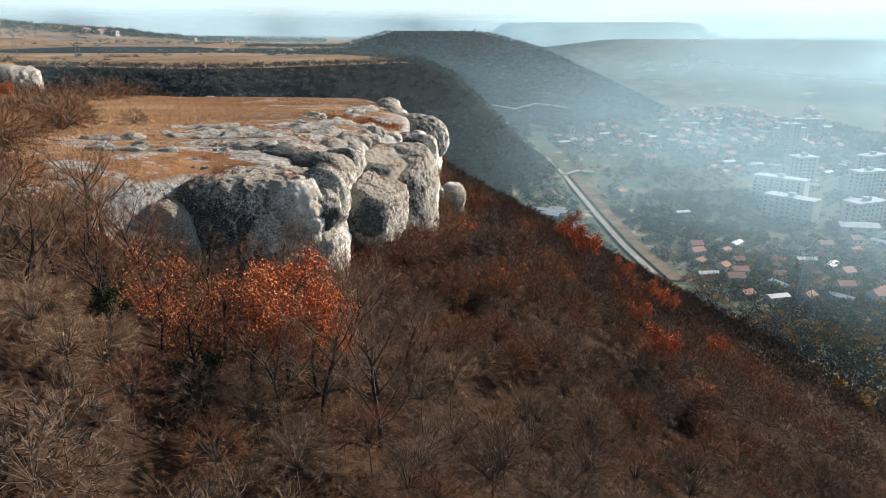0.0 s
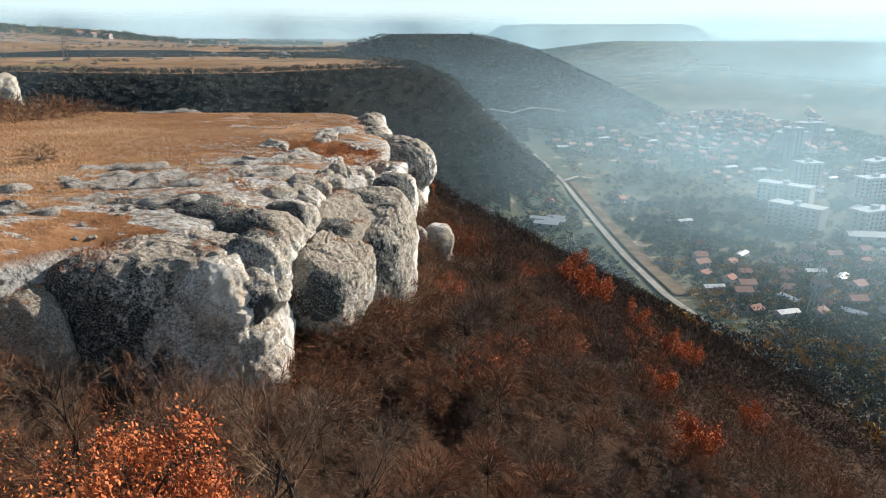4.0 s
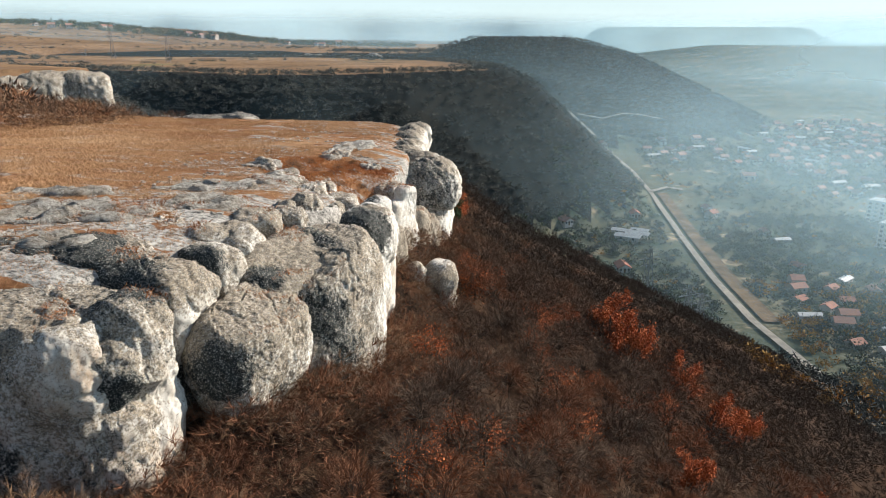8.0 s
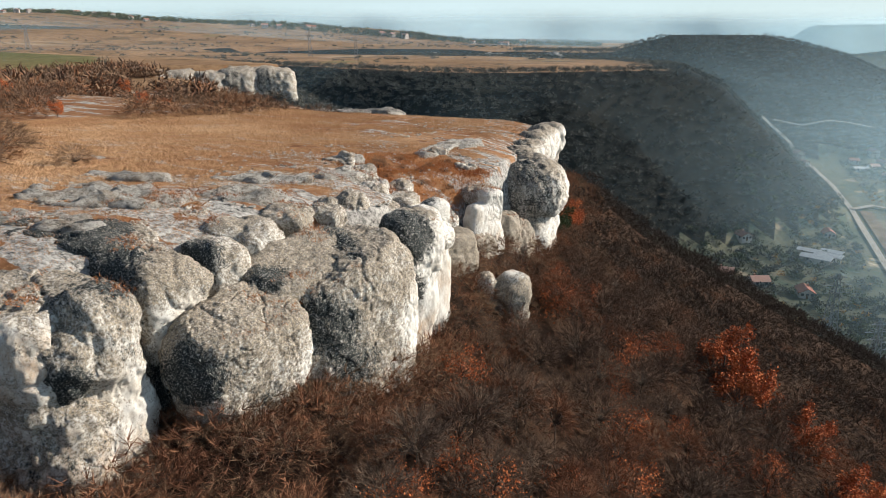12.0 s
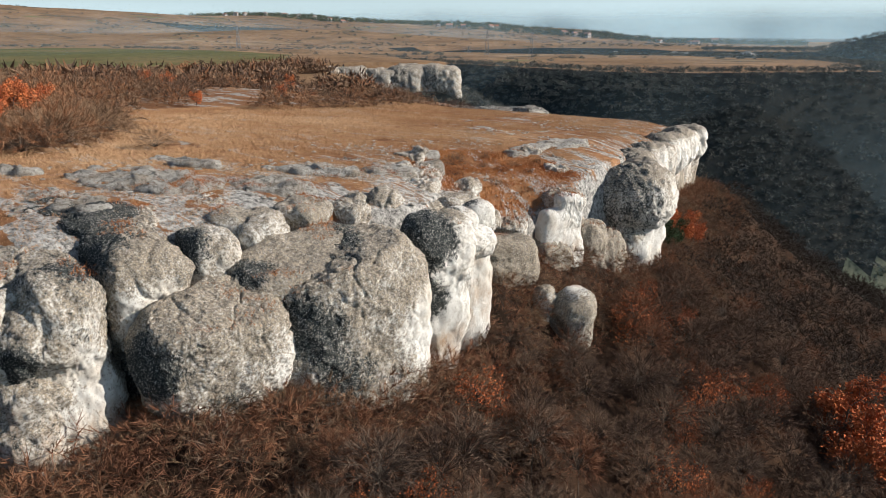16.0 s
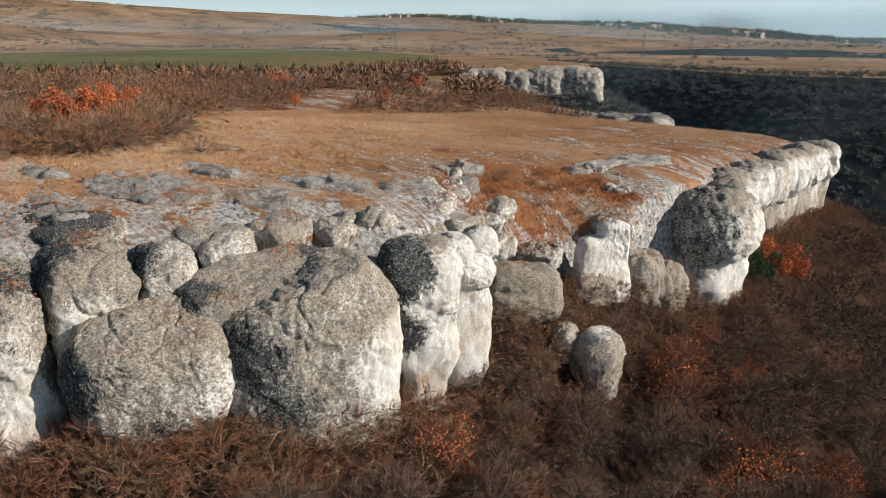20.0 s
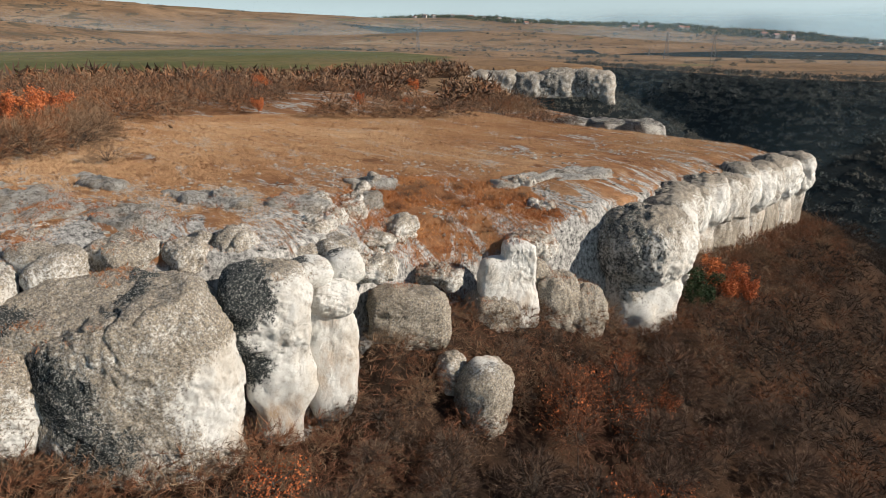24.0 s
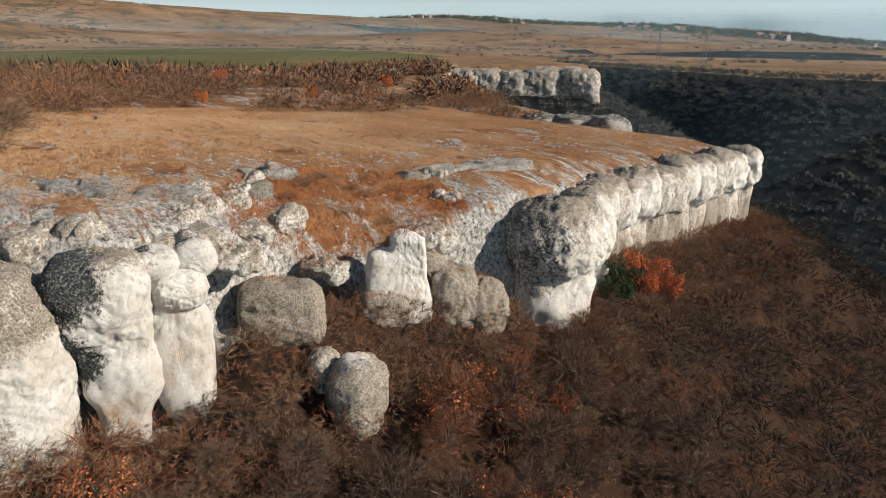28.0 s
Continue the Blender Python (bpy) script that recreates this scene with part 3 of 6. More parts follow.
def crag(name, lobes, label, seed, crust=0.4, black=0.1, spots=(), cuts=(), blend=0.25, rough=0.22, cracks=0.12, level=5, size=1.6, group="limestone rocks along the cliff edge"):
    """A weathered limestone mass: rounded lobes that run into one another, split by planes, worn by noise, pits and joints.
    lobes: centre x, y, z, half sizes, turn, dip along its length, dip across, squareness. cuts: a point and the outward normal of a plane.
    crust and black: how much brown crust and black lichen covers it; spots: kind, x, y, z, reach, change."""
    frames = []
    for x, y, z, a, b, c, turn, dip, side, power in lobes:
        m = np.array((Matrix.Rotation(radians(turn), 3, "Z") @ Matrix.Rotation(radians(dip), 3, "X") @ Matrix.Rotation(radians(side), 3, "Y")))
        frames.append((np.array((x, y, z)), m, np.array((a, b, c)), power))

    def shape(p):
        f = None
        for at, m, half, power in frames:
            q = np.abs((p - at) @ m) / half
            s = ((q ** power).sum(1) ** (1 / power) - 1) * half.min()
            if f is None:
                f = s
            else:
                h = np.clip(0.5 + 0.5 * (s - f) / blend, 0, 1)
                f = s + (f - s) * h - blend * h * (1 - h)
        for at, way in cuts:
            w = np.array(way) / np.linalg.norm(way)
            s = (p - np.array(at)) @ w
            h = np.clip(0.5 - 0.5 * (s - f) / 0.12, 0, 1)
            f = s + (f - s) * h + 0.12 * h * (1 - h)
        return f
    dirs, faces = ball(level)
    at = frames[0][0]
    dirs = (dirs * frames[0][2]) @ frames[0][1].T
    dirs = dirs / np.linalg.norm(dirs, axis=1)[:, None]
    far = max(np.linalg.norm(f[0] - at) + f[2].max() * 1.5 for f in frames)
    ts = np.linspace(far, 0, 44)
    lo, hi = np.zeros(len(dirs)), np.full(len(dirs), far)
    open_ = np.ones(len(dirs), bool)
    for t, before in zip(ts[1:], ts[:-1]):
        idx = np.where(open_)[0]
        if not len(idx):
            break
        inside = shape(at + dirs[idx] * t) < 0
        lo[idx[inside]], hi[idx[inside]] = t, before
        open_[idx[inside]] = False
    for _ in range(8):
        mid = (lo + hi) / 2
        inside = shape(at + dirs * mid[:, None]) < 0
        lo, hi = np.where(inside, mid, lo), np.where(inside, hi, mid)
    p = at + dirs * lo[:, None]
    me = quick_mesh(name, p, faces, [], True)
    nrm = np.empty(len(p) * 3, np.float32)
    me.vertices.foreach_get("normal", nrm)
    nrm = nrm.reshape(-1, 3)
    q = p / size + seed * 3.7
    ridge = 0.5 - np.abs(noise3(q * 1.7 + 3, seed))
    d = 1.55 * rough * (0.9 * noise3(q * 0.6, seed) + 0.6 * noise3(q * 1.3, seed + 1) + 0.5 * ridge + 0.35 * noise3(q * 2.9, seed + 2) + 0.28 * noise3(q * 6.1, seed + 3) + 0.2 * noise3(q * 12.7, seed + 4))
    d = d + 0.3 * rough * noise3(q * np.array((0.4, 0.4, 3.0)), seed + 5)
    bent = q * np.array((0.5, 0.5, 0.42)) + 0.35 * np.stack([noise3(q, seed + 6), noise3(q, seed + 7), noise3(q, seed + 8)], 1)
    where = np.clip(noise3(q * 0.35, seed + 9) * 2 + 0.5, 0, 1)
    d = d - 1.3 * cracks * np.clip(1 - cell_gap(bent, seed) / 0.05, 0, 1) * where
    d = d - 0.5 * rough * np.clip(noise3(q * 3.6, seed + 10) - 0.45, 0, 1) - 0.35 * rough * np.clip(noise3(q * 9.0, seed + 11) - 0.4, 0, 1)
    p = p + nrm * d[:, None]
    me.vertices.foreach_set("co", (p - np.array((at[0], at[1], 0))).astype(np.float32).ravel())
    me.materials.append(LIMESTONE)
    me.update()
    for kind, level_ in (("crust", crust), ("black", black), ("ochre", 0.0)):
        v = np.full(len(p), level_)
        for k, x, y, z, reach, change in spots:
            if k == kind:
                r = np.sqrt(((p - np.array((x, y, z))) ** 2).sum(1)) / reach
                v = v + change * np.clip(1.25 - r, 0, 0.7) / 0.7
        me.attributes.new(kind, "FLOAT", "POINT").data.foreach_set("value", v.astype(np.float32))
    ob = new(name, me)
    ob.location = (at[0], at[1], 0)
    return tagged(ob, label, "rock", group)


def rock(name, x, y, top, base, rx, ry, turn, mat, label, seed=0, square=3.0, shoulder=1.5, profile=((0, 1.0), (1, 1.0)), lean=(0, 0), rough=0.45, cracks=0.25, slope=(0, 0), cell=0.24, size=2.2, group="limestone rocks along the cliff edge"):
    """A weathered rock: a rounded superellipse in plan, raised by a profile of widths from base to shoulder, closed by a domed top,
    worn by noise and cracks. lean moves its top sideways; slope tilts the top."""
    high = top - base
    around = int(min(210, max(26, 2 * math.pi * (rx + ry) / 2 / cell)))
    up = int(min(80, max(6, (high - shoulder) / cell)))
    bend, cap = max(4, int(shoulder * 1.5 / cell)), max(3, int(min(rx, ry) * 0.8 / cell))
    bend, cap = min(bend, 16), min(cap, 14)
    hs, ws = zip(*profile)
    rings = []
    for i in range(up):
        k = i / up
        rings.append((base + k * (high - shoulder), float(np.interp(k, hs, ws)), 0.0))
    for i in range(bend):
        a = i / bend * math.pi / 2
        rings.append((top - shoulder + shoulder * math.sin(a) * 0.92, ws[-1], shoulder * (1 - math.cos(a))))
    for i in range(cap):
        k = i / cap
        rings.append((top - 0.08 * shoulder + 0.08 * shoulder * math.sin(k * math.pi / 2), ws[-1] * (1 - k), shoulder * (1 - k)))
    th = np.linspace(0, 2 * math.pi, around, endpoint=False)
    ct, st = np.cos(th), np.sin(th)
    sup = (np.abs(ct) ** square + np.abs(st) ** square) ** (-1 / square)
    ux, uy = ct * sup, st * sup
    c, s = math.cos(radians(turn)), math.sin(radians(turn))
    verts = []
    off = Vector((seed * 13.7, seed * 7.1, seed * 3.3))
    for z, w, inset in rings:
        k = (z - base) / high
        ex, ey = max(0.02, rx * w - inset), max(0.02, ry * w - inset)
        for a in range(around):
            lx, ly = ux[a] * ex, uy[a] * ey
            px, py = lx * c - ly * s + lean[0] * k, lx * s + ly * c + lean[1] * k
            nrm = Vector((lx / max(rx, 0.1), ly / max(ry, 0.1), 0.0))
            if inset > 0:
                nrm.z = inset / shoulder * 1.2
            nrm = Vector((nrm.x * c - nrm.y * s, nrm.x * s + nrm.y * c, nrm.z))
            if nrm.length > 1e-6:
                nrm.normalize()
            p = Vector((px, py, z))
            q = p / size + off
            ridge = 0.5 - abs(noise.noise(q * 1.7 + Vector((3, 8, 5))))
            d = rough * (noise.noise(q) * 1.1 + 0.55 * noise.noise(q * 2.1) + 0.5 * ridge + 0.3 * noise.noise(q * 4.7) + 0.2 * noise.noise(q * 9.7) + 0.14 * noise.noise(q * 19))
            bed = noise.noise(Vector((q.x * 0.4, q.y * 0.4, q.z * 3.2)))
            d += 0.3 * rough * bed
            dist = noise.voronoi(Vector((q.x * 0.9, q.y * 0.9, q.z * 0.8)))[0]
            gap = dist[1] - dist[0]
            d -= cracks * max(0.0, 1 - gap / 0.13) * 1.0
            pit = noise.noise(q * 6.0 + Vector((9, 4, 1)))
            d -= 0.25 * rough * max(0, pit - 0.25) * 2
            q2 = p + nrm * d
            verts.append((q2.x, q2.y, q2.z + (slope[0] * lx + slope[1] * ly) * max(0, k - 0.3)))
    n = len(rings)
    idx = np.arange(around)
    nxt = (idx + 1) % around
    faces = np.concatenate([np.stack([idx + r * around, nxt + r * around, nxt + (r + 1) * around, idx + (r + 1) * around], 1) for r in range(n - 1)])
    me = quick_mesh(name, np.array(verts), faces, [mat], True)
    bm = bmesh.new()
    bm.from_mesh(me)
    bm.verts.ensure_lookup_table()
    bm.faces.new([bm.verts[(n - 1) * around + a] for a in range(around)])
    bm.to_mesh(me)
    bm.free()
    ob = new(name, me)
    ob.location = (x, y, 0)
    return tagged(ob, label, "rock", group)


GREY_LABEL = "rounded grey limestone boulder speckled with brown lichen"
BELLY = ((0, 1.0), (0.35, 1.04), (0.7, 1.02), (1, 0.96))
# the block at the south corner and the tier behind it
crag("limestone_block", [(-15.3, 54.5, -7.0, 5.9, 3.7, 5.6, 6, 0, 0, 5)], "massive limestone block blackened by lichen with a pale scar", 1, 0.38, 0.53, [("black", -10.3, 51.4, -3.4, 2.6, -0.75), ("black", -11.0, 51.0, -8.5, 4.2, -0.45), ("crust", -10.3, 51.4, -3.4, 2.4, -0.15), ("ochre", -10.2, 51.4, -4.0, 2.2, 0.7), ("black", -15.5, 55.0, -1.0, 5.0, -0.30), ("black", -13.0, 50.5, -7.5, 2.6, -0.45)], [((-10.25, 51.9, -2.6), (0.66, -0.70, 0.16)), ((-9.75, 53.2, -1.6), (0.72, -0.30, 0.30))], 0.25, 0.17, 0.22, 7, 2.2)
crag("limestone_block", [(-12.6, 54.0, -10.4, 4.4, 3.3, 4.9, 10, 0, 0, 3.0)], "pale foot of the black limestone block", 28, 0.34, 0.22, [("ochre", -9.2, 53.0, -9.5, 2.6, 0.7), ("black", -15.5, 51.0, -9.0, 3.0, 0.35)], (), 0.25, 0.32, 0.2, 6, 2.2)
crag("limestone_block", [(-9.9, 55.6, -4.5, 2.0, 1.9, 3.1, -10, 0, 4, 2.6), (-9.7, 53.9, -4.9, 1.1, 1.3, 2.0, 10, 0, 8, 2.6), (-10.3, 55.3, -9.5, 2.3, 2.4, 4.6, -10, 0, 0, 2.8)], "rounded limestone nose with a dark crown and pale foot", 26, 0.40, 0.20, [("black", -10.4, 56.0, -2.0, 2.2, 0.35), ("black", -9.1, 53.0, -5.2, 1.2, 0.6), ("black", -8.6, 55.0, -7.4, 2.4, -0.5), ("crust", -8.6, 55.0, -7.4, 2.4, -0.2), ("ochre", -8.6, 55.4, -9.8, 1.6, 0.7)], (), 0.18, 0.22, 0.2, 6, 1.6)
crag("limestone_ledge", [(-18.6, 60.4, -2.1, 7.0, 2.5, 1.75, 5, 0, 0, 4.0)], "long low limestone ledge with a blackened front", 29, 0.45, 0.18, [("black", -17.5, 58.0, -1.6, 7.5, 0.45)], (), 0.25, 0.15, 0.2, 6, 1.8)
crag("limestone_block", [(-21.3, 50.4, -6.6, 2.5, 2.2, 3.7, 15, 0, 0, 2.7)], "grey limestone outcrop half hidden by bare trees", 2, 0.55, 0.12)
crag("limestone_block", [(-27.0, 50.6, -5.4, 2.4, 1.8, 3.0, 5, 0, 0, 2.7)], "low grey limestone outcrop behind bare trees", 3, 0.5, 0.1, level=5)
# boulders along the edge
# The lowest black spot paints the shade of the recess beside the leaning lobe.
crag("limestone_boulder", [(-11.7, 60.1, -4.3, 3.7, 2.4, 3.3, -10, 0, 5, 3.5), (-11.2, 60.4, -10.0, 3.0, 2.5, 5.5, -10, 0, 0, 3.0)], GREY_LABEL, 4, 0.50, 0.10, [("black", -11.8, 58.2, -1.9, 2.4, 0.55), ("crust", -8.6, 59.4, -5.0, 2.2, -0.40), ("black", -8.6, 59.0, -9.0, 3.0, 0.35)], (), 0.25, 0.20, 0.12, 6)
crag("limestone_boulder", [(-9.4, 63.4, -3.4, 1.95, 1.6, 2.4, -15, 0, 8, 3.3)], "limestone boulder black on one side and pale on the other", 5, 0.28, 0.12, [("black", -9.4, 61.9, -1.8, 1.7, 0.6)], (), 0.25, 0.18)
crag("limestone_boulder", [(-9.3, 66.9, -2.4, 1.9, 1.55, 1.35, -20, 6, 6, 3.2), (-10.6, 66.0, -1.9, 1.4, 1.2, 1.1, 10, 0, 0, 2.4)], "low pale boulder with dry grass in its cracks", 6, 0.34, 0.10, (), (), 0.15, 0.2)
crag("limestone_boulder", [(-9.2, 70.4, -1.9, 1.6, 1.8, 1.1, 20, 5, 4, 3.6)], "low grey boulder with dry grass in its cracks", 7, 0.4, 0.12, level=5)
crag("limestone_boulder", [(-8.0, 73.2, -2.1, 1.4, 1.1, 1.1, 10, 5, 5, 3.4), (-8.6, 74.4, -1.9, 0.9, 0.8, 1.0, 40, 0, 0, 2.2)], "small knobby limestone boulder on the ledge", 8, 0.4, 0.15, (), (), 0.1, 0.2)
crag("limestone_boulder", [(-7.6, 76.2, -2.2, 1.1, 1.2, 1.2, 40, 0, 0, 2.3)], "small knobby limestone boulder on the ledge", 9, 0.35, 0.2, level=5)
# the great rounded rock with its two lobes
crag("limestone_boulder", [(-6.2, 61.3, -6.8, 2.4, 4.1, 3.9, -19, 13, 5, 2.6), (-6.7, 61.8, -11.5, 2.1, 3.2, 4.2, -19, 0, 0, 2.6)], "large leaning lobe of speckled grey limestone", 10, 0.46, 0.10, [("black", -6.4, 57.8, -6.5, 2.0, 0.55), ("black", -4.9, 61.0, -9.0, 1.6, 0.32), ("crust", -4.6, 63.6, -7.6, 1.6, -0.3)], [((-6.1, 61.3, -3.75), (0.40, -0.16, 0.90))], 0.3, 0.15, 0.16, 7)
crag("limestone_boulder", [(-4.35, 69.3, -7.4, 3.5, 5.1, 6.0, -19, 0, 0, 2.7), (-4.4, 69.2, -12.0, 3.3, 4.9, 5.0, -19, 0, 0, 2.8)], "huge rounded limestone boulder speckled with lichen", 11, 0.44, 0.09, [("black", -3.2, 65.0, -6.0, 2.2, 0.50), ("black", -2.6, 66.6, -9.4, 2.2, 0.45), ("black", -4.2, 69.3, -1.6, 1.3, 0.55), ("black", -3.3, 68.6, -3.4, 1.1, 0.4), ("crust", -1.6, 72.6, -7.8, 2.8, -0.62), ("black", -1.6, 72.6, -7.8, 2.8, -0.1), ("ochre", -2.0, 72.8, -11.5, 2.2, 0.5)], [((-3.0, 69.2, -2.55), (0.02, -0.225, 0.97))], 0.3, 0.15, 0.16, 7)
crag("limestone_boulder", [(-6.1, 67.3, -4.5, 2.5, 4.7, 2.7, -19, 7, 8, 2.8)], "sloping brown limestone slab resting behind a huge boulder", 27, 0.52, 0.06, [("black", -6.0, 63.8, -3.2, 1.4, 0.5), ("black", -5.6, 70.6, -1.6, 1.4, 0.4)], [((-5.5, 67.2, -2.55), (0.36, -0.14, 0.92))], 0.25, 0.14, 0.1, 6)
# pillar and white knobs
crag("limestone_pillar", [(-2.75, 75.7, -4.4, 1.75, 2.5, 2.85, -19, 0, 5, 3.0), (-2.7, 76.1, -7.6, 1.45, 2.0, 3.6, -19, 0, 0, 2.6), (-2.8, 76.1, -10.5, 1.15, 1.5, 4.4, -19, 0, 0, 2.6)], "tall limestone pillar with a black cap and a white face", 12, 0.08, 0.03, [("black", -2.6, 74.0, -3.0, 2.3, 0.85), ("black", -2.4, 73.9, -7.0, 1.8, 0.7), ("crust", -2.6, 76.6, -1.4, 1.6, 0.4), ("ochre", -1.5, 75.8, -10.8, 1.7, 0.9)], (), 0.3, 0.16, 0.08, 6)
crag("limestone_pillar", [(-2.4, 79.6, -4.4, 1.15, 1.5, 1.1, -19, 0, 0, 2.4), (-2.9, 79.5, -8.5, 1.25, 1.7, 4.3, -19, 0, 0, 2.6)], "bulging white limestone pillar with an ochre foot", 15, 0.06, 0.0, [("ochre", -1.6, 79.0, -5.4, 0.7, 0.6), ("ochre", -1.6, 79.2, -8.8, 2.0, 0.6)], (), 0.12, 0.14, 0.08, 6)
crag("limestone_boulder", [(-3.1, 78.6, -2.95, 1.1, 1.3, 0.95, -19, -6, 8, 2.7)], "smooth white knob of limestone on a pillar", 13, 0.15, 0.05, [("black", -3.4, 77.8, -2.2, 0.9, 0.5)], (), 0.25, 0.1, 0.05, 5)
crag("limestone_boulder", [(-3.0, 80.9, -3.0, 0.95, 1.05, 1.1, -19, 10, 8, 2.7)], "smooth white knob of limestone on a pillar", 14, 0.15, 0.05, [("black", -3.3, 80.4, -1.8, 0.8, 0.4)], (), 0.25, 0.1, 0.05, 5)
crag("limestone_boulder", [(-5.2, 83.4, -4.2, 1.3, 2.1, 0.95, -25, -8, 0, 2.6), (-6.4, 82.0, -3.2, 1.5, 1.6, 1.1, 15, 0, 0, 2.6)], "jagged pale limestone ledge with dry grass", 16, 0.3, 0.15, (), (), 0.12, 0.24, 0.2)
crag("limestone_boulder", [(-4.4, 86.2, -8.0, 1.7, 2.7, 1.95, -30, 0, 4, 4.6)], "flat-topped brown limestone slab below the edge", 17, 0.62, 0.03, [("ochre", -3.5, 86.0, -7.0, 3.0, 0.8)], (), 0.2, 0.18, 0.12)
# the white tooth and its neighbours
crag("limestone_pillar", [(-3.5, 95.7, -6.5, 0.8, 1.25, 2.4, -25, 4, 4, 4.5), (-4.2, 94.0, -7.2, 0.85, 1.2, 1.9, -25, 0, 0, 4.0), (-3.7, 95.2, -9.4, 1.1, 2.2, 2.4, -25, 0, 0, 3.0)], "white tooth-shaped limestone rock standing free", 18, 0.05, 0.0, [("ochre", -3.0, 95.0, -9.0, 1.6, 0.5)], [((-3.4, 96.3, -4.4), (0.1, 0.55, 0.83))], 0.12, 0.12, 0.06, 6)
crag("limestone_boulder", [(-4.3, 93.8, -10.6, 1.8, 2.2, 2.9, -25, 0, 0, 2.5)], "brown limestone plinth under a white tooth of rock", 23, 0.6, 0.05)
crag("limestone_boulder", [(-3.0, 99.4, -10.2, 1.5, 1.9, 2.8, -20, 0, 0, 2.5), (-4.4, 98.2, -7.4, 0.9, 1.0, 0.9, 0, 0, 0, 2.2)], "brown limestone boulder beside the headland", 20, 0.6, 0.08)
crag("limestone_boulder", [(-2.3, 101.6, -11.0, 1.5, 1.9, 2.6, -10, 0, 0, 2.4)], "brown limestone boulder beside the headland", 19, 0.62, 0.04)
# headland and the fluted wall towards the end of the plateau
# The south-side spots deepen its shade in the colour, along with lichen.
crag("limestone_headland", [(-3.2, 110.0, -6.9, 4.0, 4.1, 3.1, -19, 0, 3, 2.5), (-3.4, 110.2, -12.0, 3.0, 3.5, 4.6, -19, 0, 0, 2.7)], "bulging limestone headland with a white face, one side dark with lichen and painted shade", 21, 0.12, 0.04, [("black", -2.4, 106.4, -7.2, 4.6, 0.36), ("crust", -2.4, 106.4, -7.2, 4.4, 0.2), ("crust", -3.0, 110.0, -3.6, 3.6, 0.4), ("black", -4.0, 109.6, -3.6, 2.6, 0.25)], (), 0.35, 0.26, 0.14, 6, 2.0)
crag("limestone_headland", [(-4.5, 115.2, -7.4, 2.9, 2.6, 3.4, -10, 0, 0, 2.5), (-4.8, 115.2, -12.0, 2.3, 2.4, 4.5, 0, 0, 0, 2.6)], "pale limestone buttress joined to the headland", 22, 0.14, 0.06, [("crust", -5.2, 115.0, -4.2, 2.6, 0.4)], (), 0.3, 0.24, 0.12)
for i, (wy, wx, r) in enumerate([(119.3, -6.6, 1.9), (122.4, -7.9, 1.6), (125.2, -8.2, 1.7), (128.2, -8.4, 1.8), (131.4, -8.9, 1.8), (134.8, -9.4, 1.9), (138.2, -9.9, 1.9), (141.6, -10.4, 1.9), (145.0, -10.9, 1.9), (148.4, -11.3, 1.8), (151.5, -11.6, 1.8), (154.6, -11.9, 1.9)]):
    wz = -4.3 - 0.018 * (wy - 120) + 0.35 * math.sin(i * 2.3)
    out = 0.35 * math.sin(i * 1.9)
    crag("limestone_buttress", [(wx + out - 0.8, wy, wz - 2.6, 2.6, r * (1.25 + 0.25 * math.sin(i * 2.7)), 2.7, 9 * math.sin(i * 1.3), 5 * math.sin(i * 2.1), 0, 2.9), (wx + out - 1.3, wy, wz - 7.0, 2.1, r * 1.3, 6.0, 0, 0, 0, 2.8)], "white fluted limestone buttress of the cliff wall", 30 + i, 0.22 + 0.12 * math.sin(i * 1.7), 0.05, [("crust", wx - 1.0, wy, wz, 2.4, 0.45), ("crust", wx + 1.2, wy, wz - 9, 4.0, 0.3), ("ochre", wx + 1.2, wy, wz - 8, 3.0, 0.6), ("black", wx - 1.6, wy - 1, wz, 2.2, 0.3)], (), 0.3, 0.22, 0.1, 5, 1.5)
for i, (bx, by, tz, a, b) in enumerate(((-7.6, 79.2, -1.9, 1.5, 1.2), (-9.0, 81.5, -1.7, 1.3, 1.0), (-8.8, 86.2, -2.9, 1.6, 1.3), (-10.4, 89.5, -2.9, 1.4, 1.1), (-12.2, 86.0, -1.9, 1.5, 0.9), (-11.3, 77.2, -1.0, 1.6, 0.9), (-7.0, 90.5, -5.6, 1.3, 1.2), (-6.0, 98.8, -4.6, 1.4, 1.6), (-13.5, 66.5, -0.35, 2.2, 0.8), (-14.0, 62.5, -0.45, 2.0, 0.8))):
    crag("limestone_boulder", [(bx, by, tz - 0.95, a, b, 0.8, 37 * i, 6 * math.sin(3 * i), 5, 3.6), (bx + 0.6 * a * math.cos(i), by + 0.6 * b, tz - 1.3, 0.8 * a, 0.8 * b, 0.8, 61 * i, 8, 0, 3.2)], "knobby grey limestone boulder on the ledge", 110 + i, 0.35, 0.15, (), (), 0.1, 0.22, 0.2, 5, 1.2)
# boulders on the slope and round the hollow
for i, (bx, by, a, b) in enumerate(((-9.3, 82.3, 1.3, 0.9), (-10.9, 84.2, 1.1, 0.8), (-12.2, 86.3, 1.4, 0.8), (-14.0, 88.0, 1.2, 0.9), (-15.9, 89.6, 1.3, 0.7), (-17.2, 92.0, 1.0, 0.8), (-13.2, 84.6, 1.2, 0.7), (-9.0, 103.5, 1.2, 0.9), (-13.0, 105.0, 1.4, 0.7))):
    g = lie(bx, by)
    crag("limestone_boulder", [(bx, by, g - 0.3, a, b, 0.8, 30 + 25 * i, 0, 0, 3.2)], "broken grey limestone block on the rim of a hollow", 140 + i, 0.3, 0.12, (), (), 0.1, 0.2, 0.25, 5, 1.1)
